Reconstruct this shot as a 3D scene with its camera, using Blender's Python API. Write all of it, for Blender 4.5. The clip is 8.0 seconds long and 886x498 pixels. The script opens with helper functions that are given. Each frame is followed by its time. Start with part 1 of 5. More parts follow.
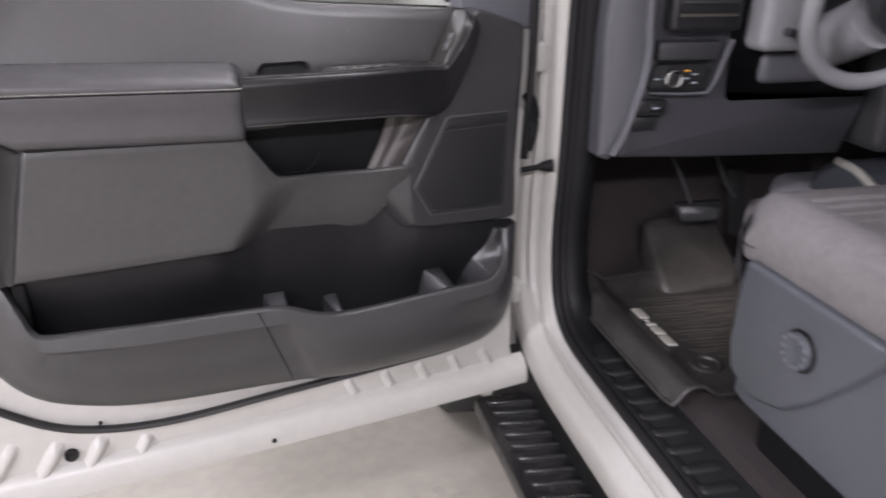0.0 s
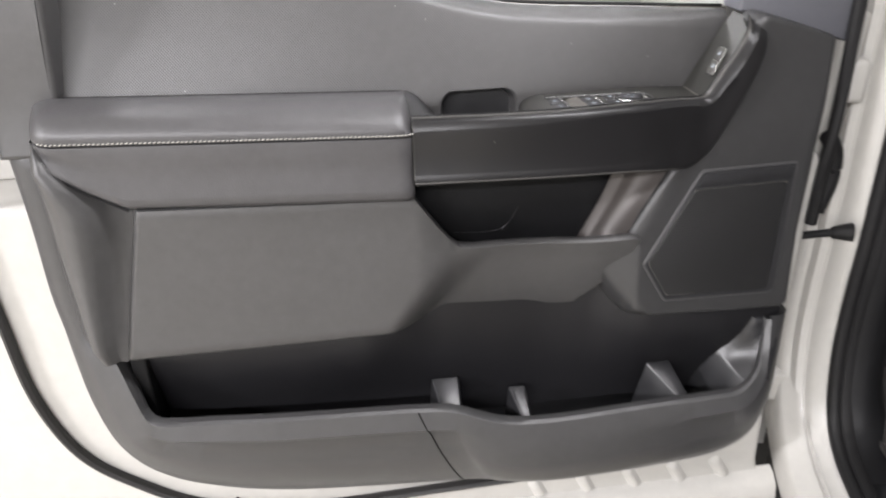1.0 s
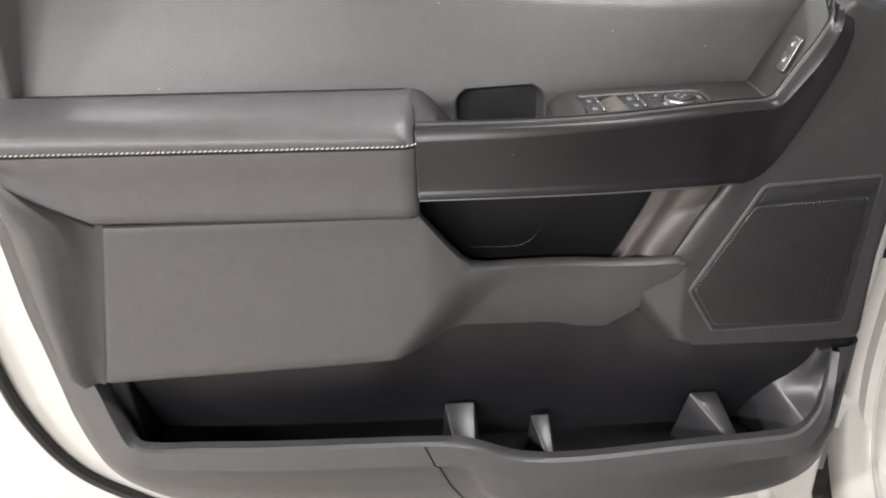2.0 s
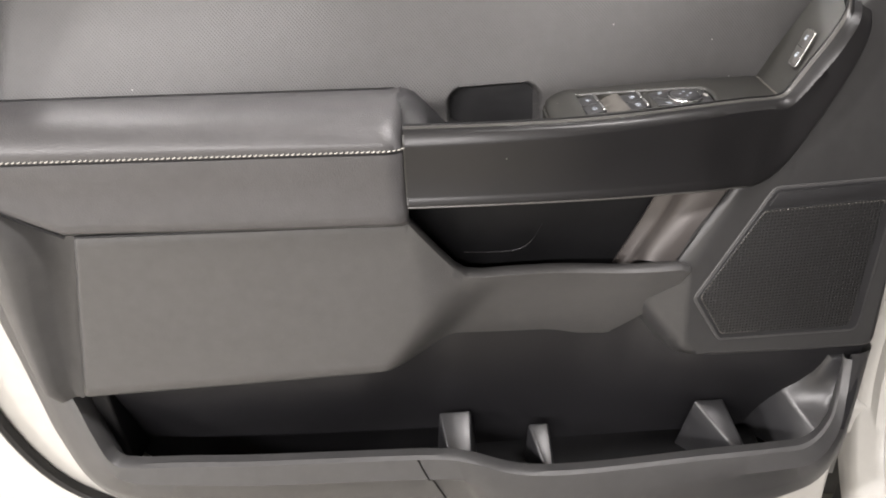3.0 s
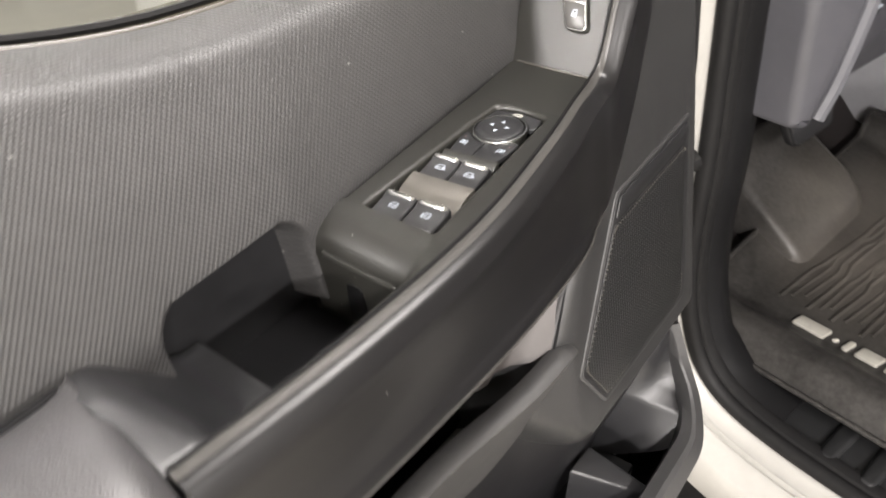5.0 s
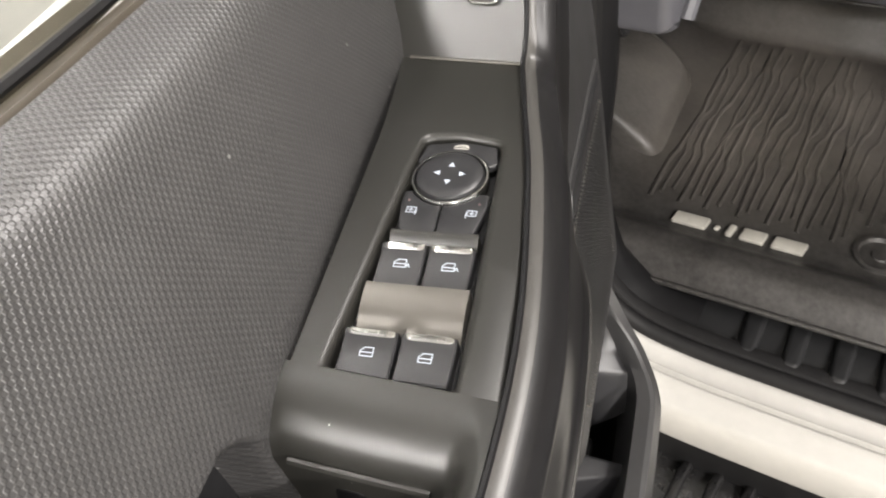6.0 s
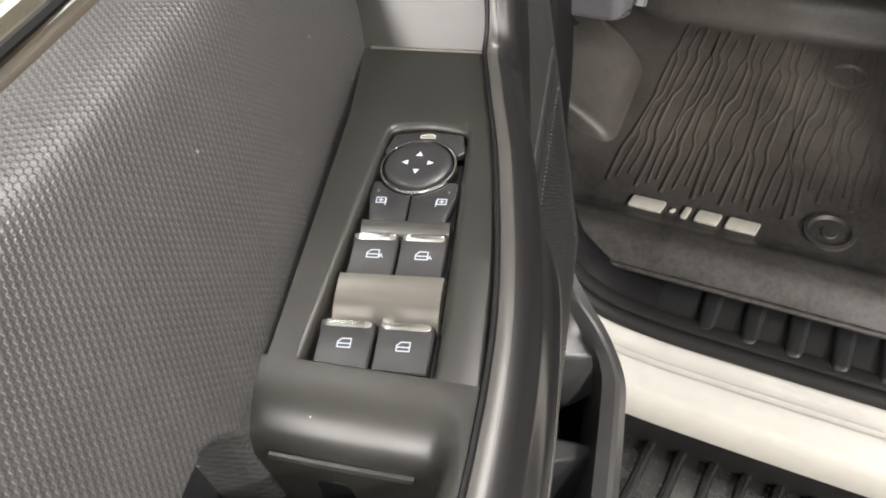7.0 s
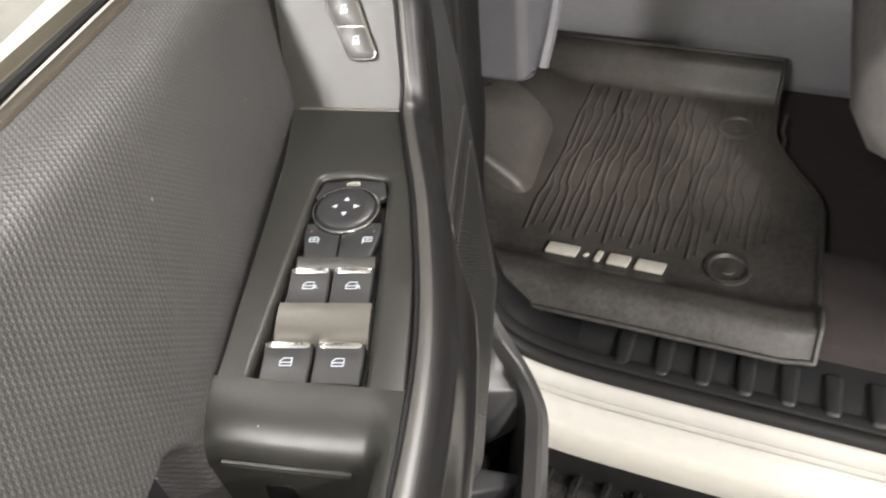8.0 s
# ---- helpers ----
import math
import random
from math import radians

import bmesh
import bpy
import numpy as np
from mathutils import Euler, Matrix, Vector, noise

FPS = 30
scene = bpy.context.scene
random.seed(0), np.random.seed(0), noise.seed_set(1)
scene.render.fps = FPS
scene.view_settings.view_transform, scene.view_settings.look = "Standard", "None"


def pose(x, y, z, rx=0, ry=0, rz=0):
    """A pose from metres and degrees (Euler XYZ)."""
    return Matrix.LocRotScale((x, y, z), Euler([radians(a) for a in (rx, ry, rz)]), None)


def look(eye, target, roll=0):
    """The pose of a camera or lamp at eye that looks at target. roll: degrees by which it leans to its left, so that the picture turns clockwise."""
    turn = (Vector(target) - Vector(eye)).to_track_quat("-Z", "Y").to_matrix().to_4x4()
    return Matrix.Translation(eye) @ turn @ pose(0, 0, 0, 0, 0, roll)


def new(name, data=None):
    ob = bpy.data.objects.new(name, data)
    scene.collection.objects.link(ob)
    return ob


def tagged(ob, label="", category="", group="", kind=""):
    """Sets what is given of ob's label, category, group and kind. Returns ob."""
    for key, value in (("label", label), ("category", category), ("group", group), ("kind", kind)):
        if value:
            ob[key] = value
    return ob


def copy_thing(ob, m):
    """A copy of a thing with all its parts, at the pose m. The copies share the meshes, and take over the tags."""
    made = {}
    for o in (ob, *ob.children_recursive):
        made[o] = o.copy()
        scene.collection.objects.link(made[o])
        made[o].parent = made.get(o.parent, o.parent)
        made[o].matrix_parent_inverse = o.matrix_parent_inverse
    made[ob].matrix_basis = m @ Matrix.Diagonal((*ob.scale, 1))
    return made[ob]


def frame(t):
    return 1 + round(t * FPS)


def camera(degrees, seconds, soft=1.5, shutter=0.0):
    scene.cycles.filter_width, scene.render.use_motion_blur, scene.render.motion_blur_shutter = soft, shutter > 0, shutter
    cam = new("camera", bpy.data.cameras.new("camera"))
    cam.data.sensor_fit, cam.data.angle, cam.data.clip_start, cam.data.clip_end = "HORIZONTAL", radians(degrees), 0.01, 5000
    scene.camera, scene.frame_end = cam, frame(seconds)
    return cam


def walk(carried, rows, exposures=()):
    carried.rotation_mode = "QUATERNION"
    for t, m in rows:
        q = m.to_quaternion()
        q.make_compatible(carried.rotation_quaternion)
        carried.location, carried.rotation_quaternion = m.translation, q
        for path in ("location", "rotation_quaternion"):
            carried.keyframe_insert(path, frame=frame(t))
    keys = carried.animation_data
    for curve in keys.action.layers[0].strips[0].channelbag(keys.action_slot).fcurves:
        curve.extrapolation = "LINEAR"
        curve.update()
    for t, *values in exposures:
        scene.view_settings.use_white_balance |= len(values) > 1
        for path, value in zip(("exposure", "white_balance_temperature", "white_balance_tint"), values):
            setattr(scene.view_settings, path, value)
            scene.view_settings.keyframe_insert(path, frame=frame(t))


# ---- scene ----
cam = camera(58.51, 8.0, soft=1.8, shutter=0.4)
PATH = [
    (0, (-0.2696, -1.3304, 1.5031), (0.1345, -0.4987, 1.1224), 0.82),
    (0.5, (-0.1465, -1.1429, 1.5212), (0.0787, -0.2634, 1.1020), -0.32),
    (1, (-0.0865, -0.9218, 1.5529), (0.0292, -0.0366, 1.1023), -1.27),
    (1.5, (-0.0367, -0.8144, 1.5699), (0.0145, 0.0579, 1.0836), -1.32),
    (3, (0.0139, -0.7104, 1.5721), (0.0368, 0.1352, 1.0388), -2.92),
    (3.5, (0.0183, -0.6736, 1.5719), (0.0920, 0.1675, 1.0361), -3.62),
    (4, (-0.0144, -0.5781, 1.5546), (0.2084, 0.2303, 1.0097), -4.34),
    (4.5, (-0.0913, -0.3844, 1.5411), (0.3514, 0.3102, 0.9741), -5.08),
    (4.7, (-0.0879, -0.3141, 1.5290), (0.4182, 0.3208, 0.9452), -5.70),
    (5.8, (0.0347, -0.0505, 1.5052), (0.6534, 0.2790, 0.7920), -10.76),
    (6, (0.0435, -0.0469, 1.5013), (0.6615, 0.2476, 0.7723), -11.02),
    (6.5, (0.0435, -0.0393, 1.5032), (0.6598, 0.2154, 0.7580), -10.62),
    (7, (0.0394, -0.0411, 1.5024), (0.6647, 0.1996, 0.7601), -9.77),
    (7.5, (0.0303, -0.0432, 1.5100), (0.6765, 0.1759, 0.7790), -8.42),
    (8, (-0.0035, -0.0560, 1.5308), (0.6927, 0.1032, 0.8308), -6.07),
]
walk(cam, [(t, look(e, g, r)) for t, e, g, r in PATH],
     exposures=[(0.0, -0.4, 6000, 19), (0.4, -0.05, 6100, 15), (0.9, 0.15, 6150, 12), (1.5, 0.20, 6200, 12), (3.0, 0.30, 6450, 12), (4.0, 0.44, 6500, 11), (4.5, 0.57, 6550, 11), (6.0, 0.38, 6550, 10), (8.0, 0.40, 6550, 9)])

# ---- world and lights ----
world = bpy.data.worlds.new("hall_air")
scene.world = world
world.use_nodes = True
bg = world.node_tree.nodes["Background"]
bg.inputs[0].default_value = (0.95, 0.97, 1.0, 1)
bg.inputs[1].default_value = 0.03

# place of each ceiling lamp and its watts
LAMP_SPOTS = [(-2.2, -3.5, 215), (-1.5, 0.9, 75), (-3.3, 3.6, 50), (-0.7, -3.6, 190), (-4.0, -1.9, 400), (-0.2, 3.6, 30), (2.6, -3.6, 40), (1.05, -0.45, 55), (2.6, 3.6, 20)]
CEILING = 3.1


# ---- materials ----
def material(name, colour, rough=0.5, metal=0.0, coat=0.0, spec=0.5):
    mat = bpy.data.materials.new(name)
    mat.use_nodes = True
    b = mat.node_tree.nodes["Principled BSDF"]
    b.inputs["Base Color"].default_value = (*colour, 1)
    b.inputs["Roughness"].default_value = rough
    b.inputs["Metallic"].default_value = metal
    b.inputs["Coat Weight"].default_value = coat
    b.inputs["Coat Roughness"].default_value = 0.05
    b.inputs["Specular IOR Level"].default_value = spec
    return mat


def link(mat, a, out, b, inp):
    mat.node_tree.links.new(a.outputs[out], b.inputs[inp])


def node(mat, kind, **values):
    n = mat.node_tree.nodes.new(kind)
    for key, value in values.items():
        n.inputs[key.replace("_", " ")].default_value = value
    return n


def vary(mat, colour, scale=6.0, amount=0.25, rough=None, rough_amount=0.12):
    """Soft blotches in colour and gloss, at two sizes."""
    b = mat.node_tree.nodes["Principled BSDF"]
    co = node(mat, "ShaderNodeTexCoord")
    n1 = node(mat, "ShaderNodeTexNoise", Scale=scale, Detail=6.0, Roughness=0.6)
    n2 = node(mat, "ShaderNodeTexNoise", Scale=scale * 14, Detail=4.0, Roughness=0.6)
    link(mat, co, "Object", n1, "Vector")
    link(mat, co, "Object", n2, "Vector")
    add = node(mat, "ShaderNodeMath")
    add.operation = "ADD"
    link(mat, n1, "Fac", add, 0)
    link(mat, n2, "Fac", add, 1)
    ramp = node(mat, "ShaderNodeValToRGB")
    ramp.color_ramp.elements[0].position, ramp.color_ramp.elements[1].position = 0.36, 0.64
    ramp.color_ramp.elements[0].color = (*[c * (1 - amount) for c in colour], 1)
    ramp.color_ramp.elements[1].color = (*[min(1, c * (1 + amount)) for c in colour], 1)
    half = node(mat, "ShaderNodeMath")
    half.operation = "MULTIPLY"
    half.inputs[1].default_value = 0.5
    link(mat, add, 0, half, 0)
    link(mat, half, 0, ramp, "Fac")
    link(mat, ramp, "Color", b, "Base Color")
    if rough is not None:
        mr = node(mat, "ShaderNodeMapRange")
        mr.inputs["From Min"].default_value, mr.inputs["From Max"].default_value = 0.3, 0.7
        mr.inputs["To Min"].default_value = max(0.02, rough - rough_amount)
        mr.inputs["To Max"].default_value = min(1, rough + rough_amount)
        link(mat, n1, "Fac", mr, "Value")
        link(mat, mr, "Result", b, "Roughness")
    return co


def grain(mat, co, scale, strength, distance, kind="noise"):
    """Fine relief, added on top of any relief that is there."""
    b = mat.node_tree.nodes["Principled BSDF"]
    if kind == "noise":
        n = node(mat, "ShaderNodeTexNoise", Scale=scale, Detail=3.0)
        out = "Fac"
    else:
        n = node(mat, "ShaderNodeTexVoronoi", Scale=scale)
        out = "Distance"
    link(mat, co, "Object", n, "Vector")
    bump = node(mat, "ShaderNodeBump", Strength=strength, Distance=distance)
    link(mat, n, out, bump, "Height")
    old = b.inputs["Normal"].links
    if old:
        mat.node_tree.links.new(old[0].from_socket, bump.inputs["Normal"])
    link(mat, bump, "Normal", b, "Normal")


def plain(name, colour, rough, metal=0.0, coat=0.0, spec=0.5, blotch=5.0, amount=0.15, fine=0.0, fine_scale=900, kind="noise", depth=0.0004):
    mat = material(name, colour, rough, metal, coat, spec)
    co = vary(mat, colour, blotch, amount, rough, rough * 0.18)
    if fine:
        grain(mat, co, fine_scale, fine, depth, kind)
    return mat


white_paint = plain("white_paint", (0.41, 0.40, 0.375), 0.42, coat=0.15, blotch=3.0, amount=0.05, fine=0.05, fine_scale=160)
trim_plastic = plain("trim_plastic", (0.043, 0.0425, 0.043), 0.42, amount=0.10, fine=0.35, fine_scale=1500)
speaker_plastic = plain("speaker_plastic", (0.027, 0.0268, 0.027), 0.42, amount=0.10, fine=0.35, fine_scale=1500)
soft_vinyl = plain("soft_vinyl", (0.053, 0.052, 0.0515), 0.46, amount=0.10, fine=0.35, fine_scale=800, kind="voronoi")
pad_leather = plain("pad_leather", (0.054, 0.0525, 0.054), 0.40, amount=0.10, fine=0.45, fine_scale=620, kind="voronoi")
# near-black bases hold the bin's shade; the first also serves joints and black plastic
black_shade_plastic = plain("black_shade_plastic", (0.0065, 0.0065, 0.007), 0.5, spec=0.2, fine=0.3, fine_scale=1200)
bin_wall_shade = plain("bin_wall_shade", (0.0085, 0.0083, 0.0094), 0.48, spec=0.4, amount=0.10, fine=0.3, fine_scale=1200)
divider_plastic = plain("divider_plastic", (0.018, 0.018, 0.0193), 0.32, amount=0.06, fine=0.3, fine_scale=1200)


def dusty(name, colour, rough, dust=(0.30, 0.30, 0.28), cells=85.0, size=0.035, spec=0.5):
    """Smooth moulded plastic with a few specks of dust."""
    mat = material(name, colour, rough, spec=spec)
    b = mat.node_tree.nodes["Principled BSDF"]
    co = node(mat, "ShaderNodeTexCoord")
    v = node(mat, "ShaderNodeTexVoronoi", Scale=cells)
    link(mat, co, "Object", v, "Vector")
    near = node(mat, "ShaderNodeMath")
    near.operation = "LESS_THAN"
    near.inputs[1].default_value = size
    link(mat, v, "Distance", near, 0)
    sep = node(mat, "ShaderNodeSeparateColor")
    link(mat, v, "Color", sep, 0)
    few = node(mat, "ShaderNodeMath")
    few.operation = "GREATER_THAN"
    few.inputs[1].default_value = 0.8
    link(mat, sep, 0, few, 0)
    both = node(mat, "ShaderNodeMath")
    both.operation = "MULTIPLY"
    link(mat, near, 0, both, 0)
    link(mat, few, 0, both, 1)
    mix = node(mat, "ShaderNodeMixRGB")
    mix.inputs[1].default_value = (*colour, 1)
    mix.inputs[2].default_value = (*dust, 1)
    link(mat, both, 0, mix, 0)
    link(mat, mix, 0, b, "Base Color")
    return mat


strip_satin = dusty("strip_satin", (0.0090, 0.0087, 0.0091), 0.34, cells=40.0, size=0.02, spec=0.38)
rim_satin = plain("rim_satin", (0.045, 0.043, 0.040), 0.34, amount=0.08, fine=0.1, fine_scale=1500)
plate_satin = dusty("plate_satin", (0.0175, 0.0172, 0.0150), 0.38)
silver_satin = plain("silver_satin", (0.105, 0.098, 0.087), 0.34, metal=0.4, amount=0.06)
bracket_satin = plain("bracket_satin", (0.050, 0.044, 0.041), 0.42, metal=0.3, amount=0.06)
chrome = material("chrome", (0.62, 0.62, 0.61), 0.16, 1.0)
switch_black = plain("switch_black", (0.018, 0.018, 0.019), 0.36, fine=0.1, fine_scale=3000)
symbol_white = material("symbol_white", (0.36, 0.40, 0.45), 0.5)
symbol_red = material("symbol_red", (0.15, 0.10, 0.095), 0.5)
thread = material("thread", (0.42, 0.41, 0.38), 0.75)
rubber = plain("rubber", (0.010, 0.0098, 0.010), 0.6, spec=0.22, fine=0.2, fine_scale=700)
seal_rubber = plain("seal_rubber", (0.019, 0.0185, 0.018), 0.5, spec=0.35, fine=0.2, fine_scale=700)
dash_plastic = plain("dash_plastic", (0.042, 0.042, 0.045), 0.45, amount=0.06, fine=0.35, fine_scale=1100)
dash_cap = plain("dash_cap", (0.066, 0.066, 0.075), 0.5, amount=0.06, fine=0.3, fine_scale=1100)
board_black = plain("board_black", (0.014, 0.0138, 0.014), 0.26, amount=0.15, blotch=12.0, fine=0.15, fine_scale=300)
dash_grey = plain("dash_grey", (0.092, 0.093, 0.104), 0.5, amount=0.06, fine=0.3, fine_scale=1100)
carpet = plain("carpet", (0.024, 0.019, 0.019), 0.95, fine=1.0, fine_scale=900, depth=0.002)
mat_rubber = plain("mat_rubber", (0.036, 0.0341, 0.0322), 0.42, amount=0.5, blotch=9.0, fine=0.2, fine_scale=700)
shield_grey = plain("shield_grey", (0.066, 0.071, 0.082), 0.48, amount=0.06, fine=0.3, fine_scale=1100)
dash_face = plain("dash_face", (0.043, 0.043, 0.049), 0.46, amount=0.06, fine=0.3, fine_scale=1100)
console_grey = plain("console_grey", (0.27, 0.27, 0.285), 0.5, amount=0.06, fine=0.3, fine_scale=1100)
scuff_black = plain("scuff_black", (0.0145, 0.0148, 0.0155), 0.45, spec=0.35, amount=0.1, fine=0.35, fine_scale=900)


def footworn(mat, centre, dust):
    """Dry dust spread over the trodden middle of the mat."""
    b = mat.node_tree.nodes["Principled BSDF"]
    co = node(mat, "ShaderNodeTexCoord")
    far = node(mat, "ShaderNodeVectorMath")
    far.operation = "DISTANCE"
    far.inputs[1].default_value = centre
    link(mat, co, "Object", far, 0)
    n = node(mat, "ShaderNodeTexNoise", Scale=11.0, Detail=5.0, Roughness=0.65)
    link(mat, co, "Object", n, "Vector")
    near = node(mat, "ShaderNodeMapRange")
    near.inputs["From Min"].default_value, near.inputs["From Max"].default_value = 0.08, 0.30
    near.inputs["To Min"].default_value, near.inputs["To Max"].default_value = 1.5, 0.0
    link(mat, far, "Value", near, "Value")
    both = node(mat, "ShaderNodeMath")
    both.operation = "MULTIPLY"
    both.use_clamp = True
    link(mat, near, "Result", both, 0)
    link(mat, n, "Fac", both, 1)
    mix = node(mat, "ShaderNodeMixRGB")
    mix.inputs[2].default_value = (*dust, 1)
    old = b.inputs["Base Color"].links[0].from_socket
    link(mat, both, 0, mix, 0)
    mat.node_tree.links.new(old, mix.inputs[1])
    link(mat, mix, 0, b, "Base Color")


footworn(mat_rubber, (1.14, -0.16, 0.67), (0.20, 0.180, 0.158))
letter_silver = plain("letter_silver", (0.60, 0.58, 0.52), 0.4, metal=0.3)
seat_cloth = plain("seat_cloth", (0.155, 0.148, 0.15), 0.9, fine=0.7, fine_scale=1300, depth=0.001)
tyre_rubber = plain("tyre_rubber", (0.022, 0.022, 0.022), 0.7)
steel = plain("steel", (0.22, 0.22, 0.22), 0.45, metal=0.8)
amber = material("amber", (0.9, 0.45, 0.05), 0.4)
floor_epoxy = plain("floor_epoxy", (0.35, 0.33, 0.285), 0.30, blotch=1.3, amount=0.10, fine=0.08, fine_scale=40)
wall_paint = plain("wall_paint", (0.40, 0.40, 0.385), 0.7, blotch=1.0, amount=0.06, fine=0.1, fine_scale=90)
ceiling_paint = plain("ceiling_paint", (0.50, 0.50, 0.49), 0.8, blotch=1.0, amount=0.05)
belt_trim = plain("belt_trim", (0.045, 0.038, 0.028), 0.30)
window_glass = material("window_glass", (0.93, 0.97, 0.95), 0.02)
window_glass.node_tree.nodes["Principled BSDF"].inputs["Transmission Weight"].default_value = 1.0
lamp_glow = material("lamp_glow", (1, 1, 1), 0.5)
lamp_glow.node_tree.nodes["Principled BSDF"].inputs["Emission Color"].default_value = (1.0, 0.96, 0.90, 1)
lamp_glow.node_tree.nodes["Principled BSDF"].inputs["Emission Strength"].default_value = 5.0


def woven(name, colour, pitch_x=0.0034, pitch_z=0.0042):
    """Vinyl embossed with small staggered rounded nubs."""
    mat = material(name, colour, 0.38, spec=0.6)
    co = vary(mat, colour, 5.0, 0.08, 0.38, 0.03)
    b = mat.node_tree.nodes["Principled BSDF"]
    sep = node(mat, "ShaderNodeSeparateXYZ")
    link(mat, co, "UV", sep, "Vector")

    def wave(axis, pitch):
        turn = node(mat, "ShaderNodeMath")
        turn.operation = "MULTIPLY"
        turn.inputs[1].default_value = 2 * math.pi / pitch
        link(mat, sep, axis, turn, 0)
        cos = node(mat, "ShaderNodeMath")
        cos.operation = "COSINE"
        link(mat, turn, 0, cos, 0)
        return cos
    both = node(mat, "ShaderNodeMath")
    both.operation = "MULTIPLY"
    link(mat, wave("X", pitch_x), 0, both, 0)
    link(mat, wave("Y", pitch_z), 0, both, 1)
    # a few pale specks of dust
    v = node(mat, "ShaderNodeTexVoronoi", Scale=55.0)
    link(mat, co, "Object", v, "Vector")
    near = node(mat, "ShaderNodeMath")
    near.operation = "LESS_THAN"
    near.inputs[1].default_value = 0.045
    link(mat, v, "Distance", near, 0)
    part_of = node(mat, "ShaderNodeSeparateColor")
    link(mat, v, "Color", part_of, 0)
    few = node(mat, "ShaderNodeMath")
    few.operation = "GREATER_THAN"
    few.inputs[1].default_value = 0.72
    link(mat, part_of, 0, few, 0)
    dust = node(mat, "ShaderNodeMath")
    dust.operation = "MULTIPLY"
    link(mat, near, 0, dust, 0)
    link(mat, few, 0, dust, 1)
    mix = node(mat, "ShaderNodeMixRGB")
    mix.inputs[2].default_value = (0.20, 0.20, 0.19, 1)
    mat.node_tree.links.new(b.inputs["Base Color"].links[0].from_socket, mix.inputs[1])
    link(mat, dust, 0, mix, 0)
    link(mat, mix, 0, b, "Base Color")
    nub = node(mat, "ShaderNodeMapRange")
    nub.interpolation_type = "SMOOTHSTEP"
    nub.inputs["From Min"].default_value, nub.inputs["From Max"].default_value = -0.35, 0.75
    link(mat, both, 0, nub, "Value")
    bump = node(mat, "ShaderNodeBump", Strength=0.65, Distance=0.00034)
    link(mat, nub, "Result", bump, "Height")
    link(mat, bump, "Normal", b, "Normal")
    return mat


woven_vinyl = woven("woven_vinyl", (0.0450, 0.0440, 0.0435))


def perforated(name, colour, pitch=0.0039):
    mat = material(name, colour, 0.42)
    co = vary(mat, colour, 5.0, 0.1)
    b = mat.node_tree.nodes["Principled BSDF"]
    sep = node(mat, "ShaderNodeSeparateXYZ")
    link(mat, co, "Object", sep, "Vector")
    comb = node(mat, "ShaderNodeCombineXYZ")
    link(mat, sep, "X", comb, "X")
    link(mat, sep, "Z", comb, "Y")
    v = node(mat, "ShaderNodeTexVoronoi", Scale=1 / pitch, Randomness=0.0)
    v.voronoi_dimensions = "2D"
    link(mat, comb, "Vector", v, "Vector")
    ramp = node(mat, "ShaderNodeValToRGB")
    ramp.color_ramp.elements[0].position, ramp.color_ramp.elements[1].position = 0.30, 0.42
    tone = node(mat, "ShaderNodeMixRGB")
    tone.inputs[1].default_value = (0.003, 0.003, 0.003, 1)
    tone.inputs[2].default_value = (*colour, 1)
    link(mat, ramp, "Color", tone, 0)
    link(mat, tone, 0, b, "Base Color")
    link(mat, v, "Distance", ramp, "Fac")
    bump = node(mat, "ShaderNodeBump", Strength=0.9, Distance=0.0012)
    link(mat, ramp, "Color", bump, "Height")
    link(mat, bump, "Normal", b, "Normal")
    return mat


grille_mesh = perforated("grille_mesh", (0.0145, 0.0145, 0.015))


# ---- mesh helpers ----
def thing(name, place, label, category, group=""):
    ob = new(name)
    ob.location = place
    ob.empty_display_size = 0.1
    return tagged(ob, label, category, group)


def part(name, bm, mat, parent=None, label="", turn=None, sharp=38):
    """Links bm, whose points are in world metres (or in the space of turn), as one mesh under parent."""
    if turn is not None:
        bm.transform(turn)
    bmesh.ops.recalc_face_normals(bm, faces=bm.faces)
    me = bpy.data.meshes.new(name)
    bm.to_mesh(me)
    bm.free()
    me.materials.append(mat)
    me.polygons.foreach_set("use_smooth", [True] * len(me.polygons))
    me.set_sharp_from_angle(angle=radians(sharp))
    ob = new(name, me)
    if parent is not None:
        ob.parent = parent
        if parent.parent is None:
            ob.matrix_parent_inverse = parent.matrix_basis.inverted()
    if label:
        ob["label"] = label
    return ob


def loft(rings, close=False, caps=False, bm=None):
    """A skin over rows of points; close joins each row's ends; caps fills the first and last row."""
    bm = bm or bmesh.new()
    vs = [[bm.verts.new(p) for p in ring] for ring in rings]
    n = len(rings[0])
    for a, b in zip(vs, vs[1:]):
        for k in range(n if close else n - 1):
            j = (k + 1) % n
            bm.faces.new((a[k], a[j], b[j], b[k]))
    if caps:
        bm.faces.new(vs[0])
        bm.faces.new(vs[-1])
    return bm


def thick(bm, d):
    """Gives an open skin a thickness of d."""
    bmesh.ops.recalc_face_normals(bm, faces=bm.faces)
    bmesh.ops.solidify(bm, geom=list(bm.faces), thickness=d)
    return bm


